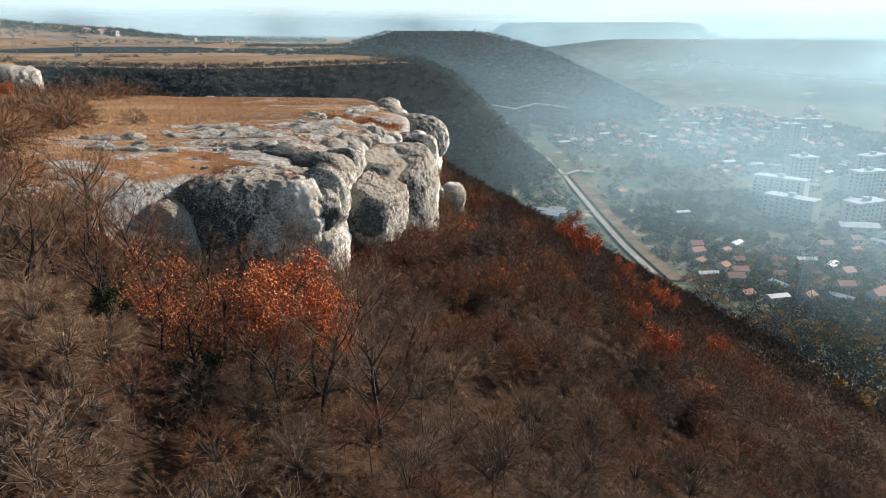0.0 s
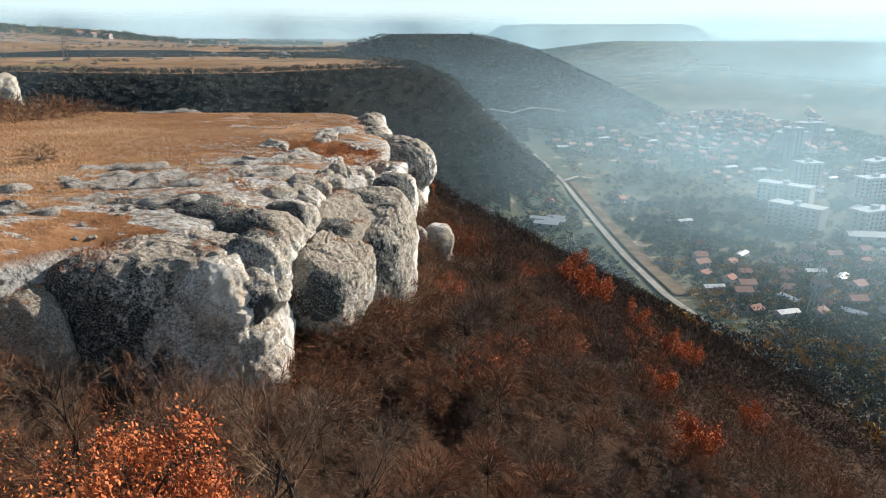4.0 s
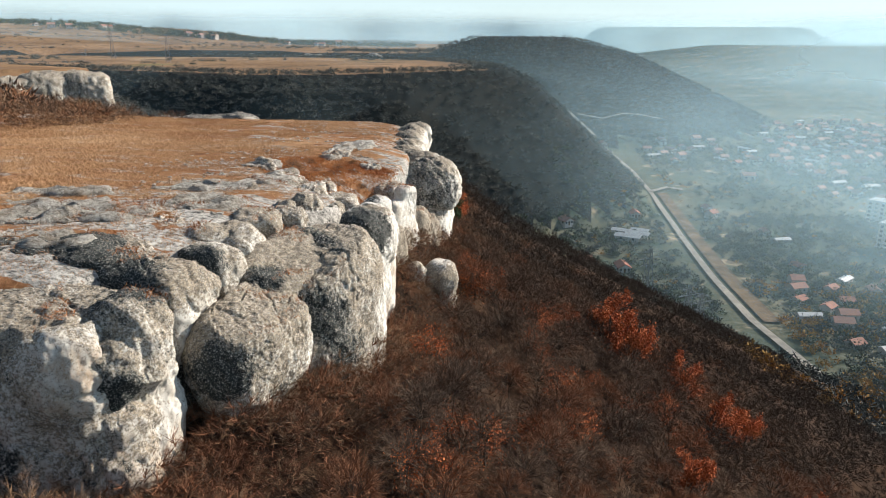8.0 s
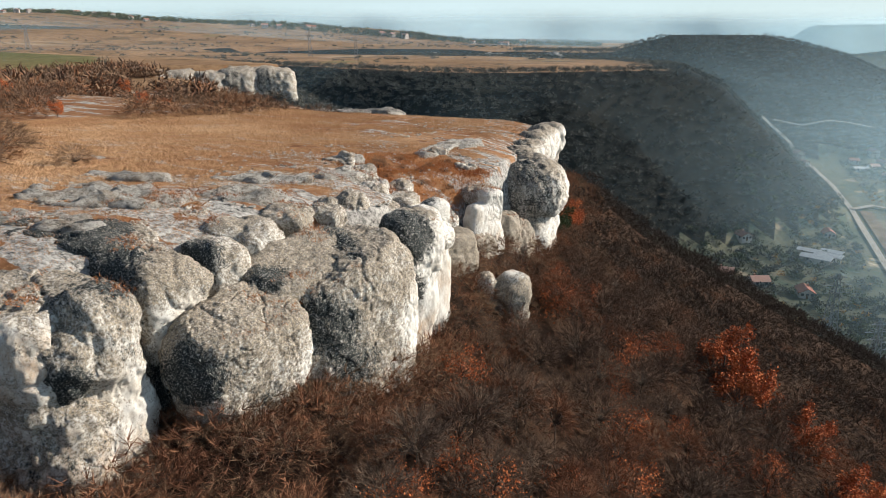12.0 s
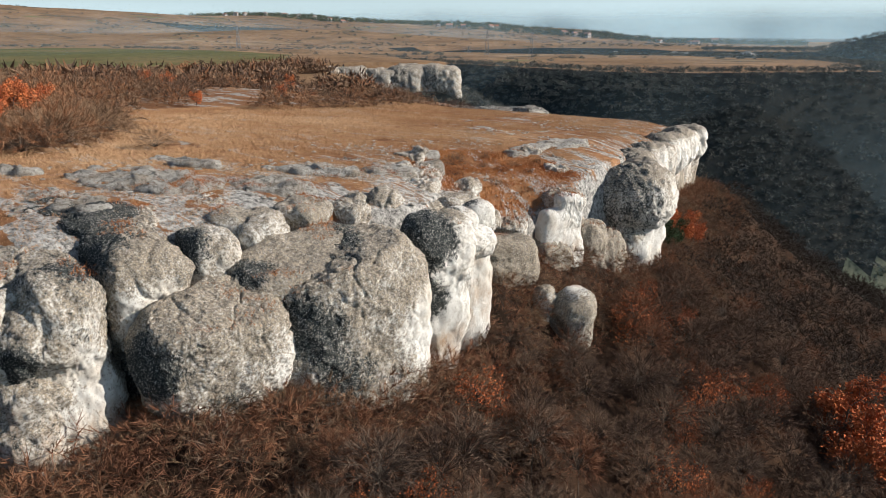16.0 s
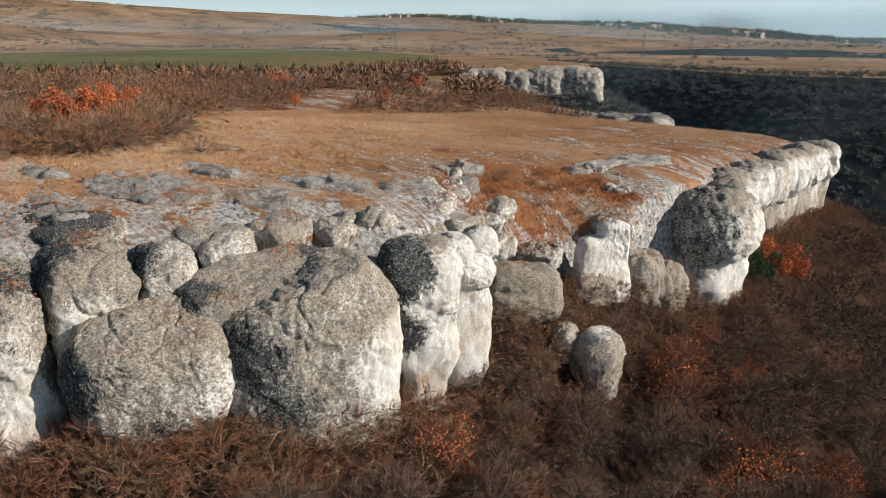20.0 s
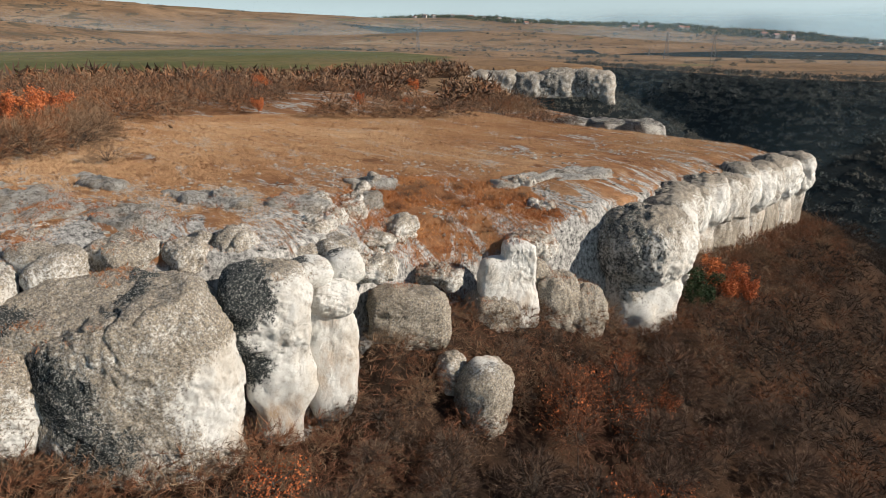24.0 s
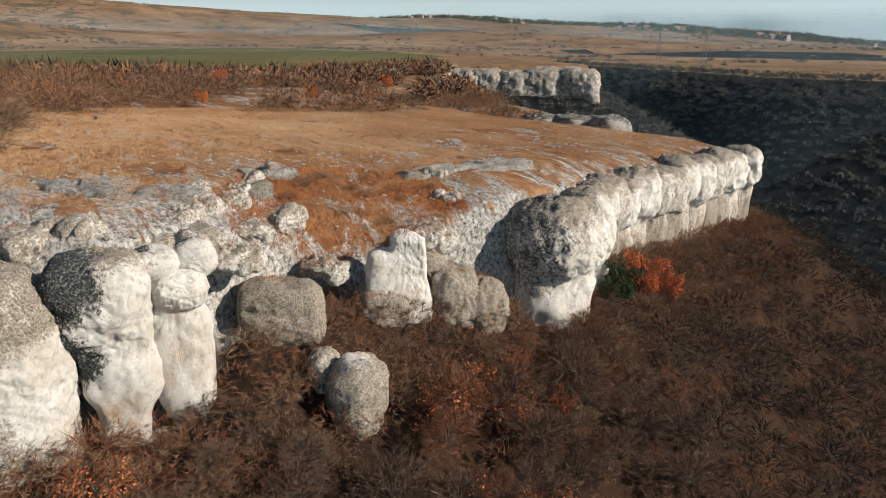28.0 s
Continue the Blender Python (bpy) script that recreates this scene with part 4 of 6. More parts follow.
crag("limestone_boulder", [(0.9, 88.7, -12.3, 1.6, 1.8, 2.4, 20, 0, 12, 2.9), (1.5, 87.8, -12.6, 1.2, 1.2, 2.3, 50, 10, 0, 2.8), (0.9, 88.7, -15.5, 1.5, 1.6, 2.6, 20, 0, 0, 2.4)], "lone limestone boulder among shrubs on the slope", 41, 0.54, 0.12, [("crust", 1.2, 88.2, -9.8, 1.3, -0.4), ("ochre", 0.6, 89.2, -9.6, 1.0, 0.8)], (), 0.2, 0.18, 0.12)
crag("limestone_boulder", [(-0.9, 87.3, -11.2, 0.75, 0.8, 1.2, 20, 0, 0, 2.4)], "small limestone boulder among shrubs on the slope", 42, 0.35, 0.0, level=5)
# flat slabs lying in the grass
for i, (sx, sy, a, b, tn) in enumerate([(-21, 66.5, 6.5, 3.4, 10), (-14.5, 71.5, 3.6, 2.0, 25), (-16.5, 77.5, 4.2, 1.8, 20), (-13.0, 82.5, 3.0, 1.8, 55), (-17.5, 91.5, 2.4, 1.6, 60), (-14.2, 88.0, 2.2, 1.2, 70), (-25, 72.5, 3.6, 1.4, 15), (-13.8, 105.5, 3.4, 1.6, 80), (-13, 112, 2.6, 4.6, 0), (-19, 60.2, 4.6, 1.6, 5), (-26, 56.5, 4.0, 1.2, 5), (-30, 62, 3.0, 1.2, 8)]):
    g = lie(sx, sy)
    rock("limestone_slab", sx, sy, g + 0.22, g - 1.2, a, b, tn, STONE_FLAT, "flat weathered limestone slab sunk in dry grass", 50 + i, 2.4, 0.45, BELLY, (0, 0), 0.5, 0.2, (0, 0), 0.42, 1.6, "slabs in the grass")
# low ledge and butte beyond the plateau
for i, (lx, ly, a) in enumerate([(-64.5, 192.5, 5.5), (-72.5, 190.0, 5.5), (-80, 186.5, 5.0)]):
    rock("limestone_ledge", lx, ly, -7.9 - 0.2 * i, -17, a, 4.2, -25, STONE_GREY, "low pale limestone ledge beyond the grass", 70 + i, 3.0, 1.2, BELLY, (0, 0), 0.7, 0.3, (0, 0), 0.7, 3.5, "ledges beyond the plateau")
for i in range(5):
    k = i / 4
    bz = -18.0 - 1.5 * k + 0.8 * math.sin(i * 2.3)
    crag("limestone_butte", [(-215 - 46 * k, 352 - 46 * k, bz, 12.0 + 1.8 * math.sin(i * 1.9), 8.0, 12.0, 40 + 7 * math.sin(i), 0, 0, 4.5), (-219 - 46 * k, 353 - 46 * k, bz - 6, 8.0, 9.0, 13.0, 25, 0, 0, 4.0)], "pale limestone butte with a sheer face above the ravine", 80 + i, 0.40, 0.16, [("black", -217 - 46 * k, 344 - 46 * k, bz + 6, 9.0, 0.25)], (), 0.8, 0.75, 0.7, 5, 5.0, "buttresses of the far butte")
for i in range(8):
    rock("limestone_cliff", -440 + 30 * i, 1047 + 3 * math.sin(i * 1.7), -15 + 2 * math.sin(i * 2.1), -38, 15, 7, 0, STONE_GREY, "far pale cliff band above dark woods", 95 + i, 3.0, 4, BELLY, (0, 0), 3.0, 1.5, (0, 0), 3.0, 12.0, "far cliff band")


# ---- trees ----
def tube(p, q, r0, r1, sides, vs, fs):
    """A tapered limb from p to q, appended to the lists."""
    way = (q - p)
    if way.length < 1e-4:
        return
    way.normalize()
    a = way.orthogonal().normalized()
    b = way.cross(a)
    n = len(vs)
    for c, r in ((p, r0), (q, r1)):
        for i in range(sides):
            t = 2 * math.pi * i / sides
            vs.append(c + (a * math.cos(t) + b * math.sin(t)) * r)
    for i in range(sides):
        j = (i + 1) % sides
        fs.append((n + i, n + j, n + sides + j))
        fs.append((n + i, n + sides + j, n + sides + i))


def blade(p, way, length, width, rng, vs, fs):
    side = way.cross(Vector((rng.uniform(-1, 1), rng.uniform(-1, 1), rng.uniform(-1, 1))))
    if side.length < 1e-4:
        return
    side.normalize()
    n = len(vs)
    vs.extend((p - side * width, p + side * width, p + way * length))
    fs.append((n, n + 1, n + 2))


def turned(way, angle, rng):
    ax = way.orthogonal().normalized()
    ax.rotate(Matrix.Rotation(rng.uniform(0, 2 * math.pi), 3, way).to_quaternion())
    w = way.copy()
    w.rotate(Matrix.Rotation(angle, 3, ax).to_quaternion())
    return w.normalized()


def tree_shapes(seed, high, spread, limbs=8, subs=5, twigs=5, ends=5, thick=0.02, leaves=0, leaf=0.16):
    """Trunk with limbs, crown of twigs, and leaves, as three lists."""
    rng = random.Random(seed)
    wood, crown, leafy = ([], []), ([], []), ([], [])
    p = Vector((0, 0, -0.4))
    way = Vector((rng.uniform(-0.15, 0.15), rng.uniform(-0.15, 0.15), 1)).normalized()
    r = 0.018 * high + 0.03
    stem = [p]
    for i in range(4):
        q = p + way * high * 0.17
        tube(p, q, r, r * 0.8, 6, *wood)
        r *= 0.8
        p = q
        stem.append(p)
        way = turned(way, 0.16, rng)
    tips = []
    for i in range(limbs):
        k = 1 + 3 * (i + rng.random()) / limbs
        a, b = stem[int(k)], stem[min(4, int(k) + 1)]
        s = a.lerp(b, k - int(k))
        az = i * 2.4 + rng.uniform(-0.4, 0.4)
        w = Vector((math.cos(az) * spread, math.sin(az) * spread, rng.uniform(0.55, 1.1))).normalized()
        ln = high * rng.uniform(0.30, 0.45)
        mid = s + w * ln * 0.5
        w2 = (w + Vector((0, 0, 0.35))).normalized()
        end = mid + w2 * ln * 0.5
        tube(s, mid, r * 0.75, r * 0.45, 4, *wood)
        tube(mid, end, r * 0.45, r * 0.22, 3, *wood)
        for j in range(subs):
            t = rng.uniform(0.25, 1.0)
            o = s.lerp(mid, t * 2) if t < 0.5 else mid.lerp(end, t * 2 - 1)
            sw = turned(w2, rng.uniform(0.3, 0.95), rng)
            sl = high * rng.uniform(0.12, 0.22)
            e = o + sw * sl
            tube(o, e, r * 0.2, thick * 0.7, 3, *crown)
            for h in range(twigs):
                u = o.lerp(e, rng.uniform(0.3, 1.0))
                tw = turned(sw, rng.uniform(0.2, 0.9), rng)
                tw = (tw + Vector((0, 0, 0.25))).normalized()
                tl = high * rng.uniform(0.06, 0.13)
                blade(u, tw, tl, thick, rng, *crown)
                for f in range(ends):
                    v = u + tw * tl * rng.uniform(0.2, 0.9)
                    ew = turned(tw, rng.uniform(0.25, 0.9), rng)
                    blade(v, ew, high * rng.uniform(0.04, 0.085), thick * 0.7, rng, *crown)
                tips.append(u + tw * tl * 0.6)
    for i in range(leaves):
        c = rng.choice(tips) + Vector((rng.gauss(0, 0.2), rng.gauss(0, 0.2), rng.gauss(0, 0.16) - abs(rng.gauss(0, 0.5))))
        w = Vector((rng.gauss(0, 1), rng.gauss(0, 1), rng.gauss(0, 1))).normalized()
        a = w.orthogonal().normalized() * leaf * rng.uniform(0.6, 1.2)
        b = w.cross(a)
        n = len(leafy[0])
        leafy[0].extend((c - a, c + b * 0.7, c + a, c - b * 0.7))
        leafy[1].extend(((n, n + 1, n + 2), (n, n + 2, n + 3)))
    return wood, crown, leafy


def dome(seed, rx, rz, fans, spray, width, length, trunk=1.2, limb=0.035):
    """A bare crown: limbs that rise from one stem, each ending in a spray of fine twigs, to a round, uneven outline. Stem and limbs, then twigs."""
    q = random.Random(seed)
    wood, crown = ([], []), ([], [])
    top = Vector((q.gauss(0, 0.15), q.gauss(0, 0.15), trunk))
    if trunk > 0.3:
        tube(Vector((0, 0, -0.6)), top, limb * 2.6, limb * 1.9, 5, *wood)
    bumps = [(Vector((q.gauss(0, 1), q.gauss(0, 1), q.uniform(0, 1.2))).normalized(), q.uniform(0.72, 1.18)) for i in range(7)]
    for i in range(fans):
        az = i * 2.39996 + q.uniform(-0.3, 0.3)
        up = 1 - 1.02 * ((i + 0.5) / fans)
        w = Vector((math.cos(az) * math.sqrt(max(0, 1 - up * up)), math.sin(az) * math.sqrt(max(0, 1 - up * up)), up))
        reach = max(b[1] * max(0.0, w.dot(b[0])) ** 2 for b in bumps) * 0.45 + 0.55 * q.uniform(0.8, 1.1)
        tip = Vector((w.x * rx, w.y * rx, w.z * rz)) * reach
        knee = top + tip * 0.45 + Vector((q.gauss(0, 0.1), q.gauss(0, 0.1), 0.12 * rz))
        fork = top + tip * 0.84
        tube(top, knee, limb, limb * 0.6, 3, *wood)
        tube(knee, fork, limb * 0.6, limb * 0.3, 3, *wood)
        out = (fork - knee).normalized()
        for k in range(spray):
            t = q.random() ** 0.7
            a = knee.lerp(fork, t)
            way = (turned(out, q.uniform(0.1, 1.35), q) + Vector((0, 0, 0.25))).normalized()
            blade(a, way, length * q.uniform(0.6, 1.25) * (0.6 + 0.5 * t), width * q.uniform(0.7, 1.3), q, *crown)
    return wood, crown


def as_mesh(name, shape, mat):
    return quick_mesh(name, np.array([tuple(v) for v in shape[0]]), np.array(shape[1]), [mat])


TREE_MESHES, FINE_MESHES, DIM_MESHES, BUSH_MESHES, FOOT_MESHES = [], [], [], [], []
for i in range(6):
    w, c = dome(100 + i, (2.1, 2.5, 2.3, 1.9, 2.6, 2.2)[i], (2.5, 2.4, 2.9, 2.6, 2.2, 2.7)[i], 56, 34, 0.0105, 0.62, (1.6, 1.3, 1.9, 1.7, 1.2, 1.5)[i], 0.013)
    TREE_MESHES.append((as_mesh("trunk", w, BARK), as_mesh("crown", c, (RUST, TWIGS, TWIGS)[i % 3])))
for i in range(3):
    w, c = dome(130 + i, 2.3, 2.8, 60, 40, 0.008, 0.5, 1.9, 0.014)
    FINE_MESHES.append((as_mesh("trunk", w, BARK), as_mesh("crown", c, (TWIGS, SHRUB, RUST)[i])))
for i in range(3):
    w, c = dome(120 + i, 2.3, 2.5, 52, 34, 0.013, 0.62, 1.4, 0.012)
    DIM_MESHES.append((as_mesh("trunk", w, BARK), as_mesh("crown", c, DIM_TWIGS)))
for i in range(3):
    w, c = dome(140 + i, 2.1, 1.7, 48, 38, 0.0085, 0.36, 0.12, 0.011)
    BUSH_MESHES.append((as_mesh("stem", w, BARK), as_mesh("crown", c, (SHRUB_RUST, SHRUB, SHRUB)[i])))
for i in range(3):
    w, c = dome(150 + i, 1.6, 1.7, 44, 36, 0.007, 0.34, 0.3, 0.009)
    FOOT_MESHES.append((as_mesh("stem", w, BARK), as_mesh("crown", c, (RUST, TWIGS, SHRUB)[i])))
TALL_MESHES = []
for i in range(3):
    w, c, _ = tree_shapes(170 + i, 7.4, (0.75, 0.9, 0.65)[i], 10, 6, 6, 6, 0.0085)
    TALL_MESHES.append((as_mesh("trunk", w, DARK_BARK), as_mesh("crown", c, (TWIGS, SHRUB, RUST)[i])))
w, c, l = tree_shapes(165, 8.2, 0.7, 11, 6, 6, 3, 0.009, 6800, 0.085)
TALL_RED = (as_mesh("trunk", w, DARK_BARK), as_mesh("twigs", c, TWIGS), as_mesh("leaves", l, RED_LEAF))
w, c, l = tree_shapes(166, 7.6, 0.7, 11, 6, 6, 3, 0.009, 1500, 0.075)
TALL_RUSSET = (as_mesh("trunk", w, DARK_BARK), as_mesh("twigs", c, RUST), as_mesh("leaves", l, RED_LEAF))
LEAF_MESHES = []
for i, mat in enumerate((RED_LEAF, RED_LEAF, YELLOW_LEAF)):
    w, c, l = tree_shapes(160 + i, 5.5, 1.0, 8, 5, 5, 2, 0.02, 3800, 0.115)
    LEAF_MESHES.append((as_mesh("trunk", w, BARK), as_mesh("twigs", c, TWIGS), as_mesh("leaves", l, mat)))


GREEN_MESH = as_mesh("foliage", tree_shapes(161, 5.5, 1.0, 8, 5, 5, 2, 0.02, 2600, 0.15)[2], GREEN_LEAF)


def plant(name, meshes, names, x, y, label, category, group, rng, scale, sink=0.0):
    ob = thing(name, (x, y, lie(x, y) - sink), label, category, group, rng.uniform(0, 360), scale)
    for me, nm in zip(meshes, names):
        part(nm, me, ob)
    return ob


rng = random.Random(7)
RED_PLACES = [(-9.0, 36.3, 1.05), (-7.2, 35.6, 0.85), (-11.8, 37.6, 0.95), (-13.6, 34.6, 0.85), (-16.5, 36.5, 0.85), (19.8, 103, 1.3), (21.8, 99.5, 1.25), (28, 100, 1.05), (22.5, 64, 1.0), (31, 93, 1.0), (34, 96, 0.9), (24, 78, 0.8), (37, 84, 0.8), (-1.6, 120.8, 0.85), (-0.8, 123.6, 0.75), (-46, 66, 0.95), (-52, 71, 0.95), (-57, 75, 0.9)]
for i, (x, y, s) in enumerate(RED_PLACES):
    plant("red_tree", TALL_RED if i < 2 else TALL_RUSSET if i < 5 else LEAF_MESHES[i % 2], ("trunk", "crown", "foliage"), x, y, "small oak with fiery red autumn leaves among bare trees", "tree", "red autumn trees", rng, s)


# where trees stand on the slope: a jittered grid, thinned near the rocks
def slope_sites(x0, x1, y0, y1, step, seed):
    r = np.random.RandomState(seed)
    X, Y = np.meshgrid(np.arange(x0, x1, step), np.arange(y0, y1, step))
    X = (X + r.uniform(-0.48, 0.48, X.shape) * step).ravel()
    Y = (Y + r.uniform(-0.48, 0.48, Y.shape) * step).ravel()
    d = signed_distance(X, Y, CLIFF)
    return X[d > 2.0], Y[d > 2.0], d[d > 2.0]


def d_edge(x, y):
    return at_grid("d", x, y)


def taken(x, y):
    return any(math.hypot(x - a, y - b) < 2.2 for a, b, _ in RED_PLACES) or math.hypot(x - 1, y - 89) < 3.0 or (0 < x < 6 and abs(y - 88.2 + 0.8 * (x - 1)) < 2.0) or (-9 < x < 0.5 and 50 < y < 112) or (d_edge(x, y) < 6 and y > 50)


SX, SY, SD = slope_sites(-46, 76, 20, 200, 3.3, 5)
near = []
rest = []
for x, y, d in zip(SX, SY, SD):
    if taken(x, y) or x < -0.72 * y - 5:
        continue
    (near if (-12 < x < 26 and 24 < y < 112) or (-26 < x < 0 and 24 < y < 46) else rest).append((float(x), float(y), float(d)))
rng.shuffle(near)
rest += near[299:]
for x, y, d in near[:299]:
    small = d < 9 and y > 46
    s = rng.uniform(0.6, 0.8) if small else rng.uniform(0.85, 1.3)
    if y < 46 and x < -2:
        s = rng.uniform(0.75, 1.1)
    # Crowns with shade in their colour become likelier as y grows.
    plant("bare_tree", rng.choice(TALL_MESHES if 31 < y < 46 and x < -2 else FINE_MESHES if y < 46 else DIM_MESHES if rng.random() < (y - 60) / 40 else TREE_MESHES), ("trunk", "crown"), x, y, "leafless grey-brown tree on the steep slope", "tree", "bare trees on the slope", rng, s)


FOOT = []
fx, fy, fd = slope_sites(-34, 8, 40, 166, 2.2, 19)
for x, y, d in zip(fx, fy, fd):
    if d < 11.0 and (d > 2.2 or y < 50) and not (y > 66 and d < 5.5 and y < 79) and math.hypot(x - 1.0, y - 89) > 2.4 and not (0 < x < 4.5 and abs(y - 88.2 + 0.8 * (x - 1)) < 1.6) and len(FOOT) < 330:
        FOOT.append((float(x), float(y), float(d)))
for x, y, d in FOOT:
    plant("thorn_shrub", rng.choice(FOOT_MESHES), ("stem", "crown"), x, y, "leafless tangled shrub at the foot of the cliff", "shrub", "shrubs under the cliff", rng, rng.uniform(0.85, 1.3) * (1.5 if y < 50 else 1.0))


def joined(name, protos, sites, mat, label, category, rng):
    """Many small repeats as one mesh. sites: x, y, z, size, turn."""
    vs, fs, n = [], [], 0
    for x, y, z, s, a in sites:
        pv, pf = protos[rng.randrange(len(protos))]
        c, si = math.cos(a) * s, math.sin(a) * s
        v = np.empty_like(pv)
        v[:, 0] = pv[:, 0] * c - pv[:, 1] * si + x
        v[:, 1] = pv[:, 0] * si + pv[:, 1] * c + y
        v[:, 2] = pv[:, 2] * s + z
        vs.append(v)
        fs.append(pf + n)
        n += len(v)
    me = quick_mesh(name, np.concatenate(vs), np.concatenate(fs), [mat])
    return tagged(new(name, me), label, category, kind="stuff")


def both(*shapes):
    vs, fs, n = [], [], 0
    for v, f in shapes:
        if v:
            vs.append(np.array([tuple(p) for p in v]))
            fs.append(np.array(f) + n)
            n += len(v)
    return np.concatenate(vs), np.concatenate(fs)


LIGHT_TREES = [both(*dome(200 + i, 2.2 + 0.2 * (i % 3), 2.4 + 0.2 * (i % 2), 36, 19, 0.017, 0.68, 1.3, 0.012)) for i in range(6)]
LIGHT_BUSHES = [both(dome(220 + i, 1.3, 1.2, 24, 13, 0.009, 0.36, 0.1, 0.015)[1]) for i in range(5)]


def puff(seed, n, width, rx, rz, length, width_to=0.3, lift=0.75):
    """A distant crown: twig blades that spread from the middle of a dome, on a short stem."""
    q = random.Random(seed)
    vs, fs = [], []
    if lift > 0.4:
        tube(Vector((0, 0, -1)), Vector((0, 0, rz * 0.8)), 0.22, 0.08, 3, vs, fs)
    for i in range(n):
        w = Vector((q.gauss(0, 1), q.gauss(0, 1), abs(q.gauss(0.35, 0.7)))).normalized()
        r0 = q.uniform(width_to, 0.85)
        blade(Vector((w.x * rx * r0, w.y * rx * r0, rz * lift + w.z * rz * r0)), turned(w, q.uniform(0, 1.5), q), length * q.uniform(0.6, 1.3), width, q, vs, fs)
    return both((vs, fs))


FAR_TREES = [puff(240 + i, 40, 0.17, 2.4, 2.2, 1.2, 0.2, 0.4) for i in range(6)]
HEDGE_CLUMPS = [puff(250 + i, 70, 0.13, 2.3, 2.0, 0.9, 0.1, 0.2) for i in range(5)]
FAR_CLUMPS = [puff(260 + i, 34, 0.30, 2.2, 2.4, 0.9, 0.1, 0.25) for i in range(5)]
sites = [(x, y, lie(x, y), rng.uniform(0.85, 1.3) * (0.6 if d < 8 and y > 46 else 1.0), rng.uniform(0, 6.3)) for x, y, d in rest]
mixed = fbm(np.array([s[0] for s in sites]), np.array([s[1] for s in sites]), 14, 2, 4) > -0.02
half = [s for s, k in zip(sites, mixed) if k]
other = [s for s, k in zip(sites, mixed) if not k]
MID_TREES = [dome(280 + i, 2.3, 2.3 + 0.2 * (i % 2), 26, 11, 0.028, 0.75, 1.0)[1] for i in range(6)]
MID_TREES = [both(m) for m in MID_TREES]
off = [s for s in sites if s[0] > 46 or s[1] > 112]
joined("bare_woods", MID_TREES, [s for s in off if s[1] <= 90], TWIGS, "bare brown woods lower on the slope", "woods", rng)
# Beyond y = 90 the twigs are coloured as if shaded.
joined("bare_woods", MID_TREES, [s for s in off if s[1] > 90], DIM_WOOD, "bare woods below the far cliff, darkened for shade", "woods", rng)
half = [s for s in half if s[0] <= 46 and s[1] <= 112]
other = [s for s in other if s[0] <= 46 and s[1] <= 112]
joined("bare_woods", LIGHT_TREES, [s for s in half if s[1] > 80], DIM_WOOD, "leafless woods on the steep slope, darkened for shade", "woods", rng)
half = [s for s in half if s[1] <= 80]
joined("bare_woods", LIGHT_TREES, half, TWIGS, "bare grey-brown woods on the steep slope", "woods", rng)
joined("bare_woods", LIGHT_TREES, other, RUST, "bare rust-brown woods on the steep slope", "woods", rng)

# undergrowth on the slope
UX, UY, UD = slope_sites(-40, 30, 20, 165, 2.9, 9)
keep = (UD > 3.6) & ((UD < 22) | (UY < 50))
UZ = land(UX, UY)
under = [(float(x), float(y), float(z), rng.uniform(0.5, 1.1), rng.uniform(0, 6.3)) for x, y, z in zip(UX[keep], UY[keep], UZ[keep])]
CX, CY, CD = slope_sites(-36, 16, 20, 47, 2.0, 29)
CZ = land(CX, CY)
joined("undergrowth", LIGHT_BUSHES, [(float(x), float(y), float(z), rng.uniform(0.7, 1.3), rng.uniform(0, 6.3)) for x, y, z in zip(CX, CY, CZ)], SHRUB, "dense grey-brown leafless brush between the trees", "undergrowth", rng)
joined("undergrowth", LIGHT_BUSHES, under[::2], RUST, "rust-brown leafless shrubs under the trees", "undergrowth", rng)
joined("undergrowth", LIGHT_BUSHES, under[1::2], TWIGS, "grey leafless shrubs under the trees", "undergrowth", rng)

BX, BY, BD = slope_sites(-20, 8, 50, 160, 1.3, 59)
keep = (BD < 10.5) & (np.hypot(BX - 1.0, BY - 88.7) > 1.5)
brush = [(x, y, lie(x, y) - 0.1, rng.uniform(1.0, 2.0) * (1.3 if y < 74 else 1.0), rng.uniform(0, 6.3)) for x, y in zip(BX[keep].tolist(), BY[keep].tolist())]
joined("foot_brush", LIGHT_BUSHES, brush[::3], SHRUB, "dense grey leafless brush at the foot of the rocks", "undergrowth", rng)
joined("foot_brush", LIGHT_BUSHES, brush[1::3] + brush[2::3], RUST, "dense russet leafless brush at the foot of the rocks", "undergrowth", rng)
FX, FY, FD = slope_sites(-10, 46, 48, 150, 2.5, 39)
FZ = land(FX, FY)
fill = [(float(x), float(y), float(z), rng.uniform(0.5, 0.85), rng.uniform(0, 6.3)) for x, y, z, d in zip(FX, FY, FZ, FD) if d > 8]
joined("undergrowth", MID_TREES, fill[::3], RUST, "rust-brown saplings between the trees", "undergrowth", rng)
joined("undergrowth", MID_TREES, fill[1::3] + fill[2::3], TWIGS, "grey-brown saplings between the trees", "undergrowth", rng)

w, c, l = tree_shapes(167, 3.6, 1.1, 8, 5, 5, 4, 0.008, 750, 0.065)
RUSSET_MESH = (as_mesh("stem", w, BARK), as_mesh("twigs", c, RUST), as_mesh("leaves", l, RED_LEAF))
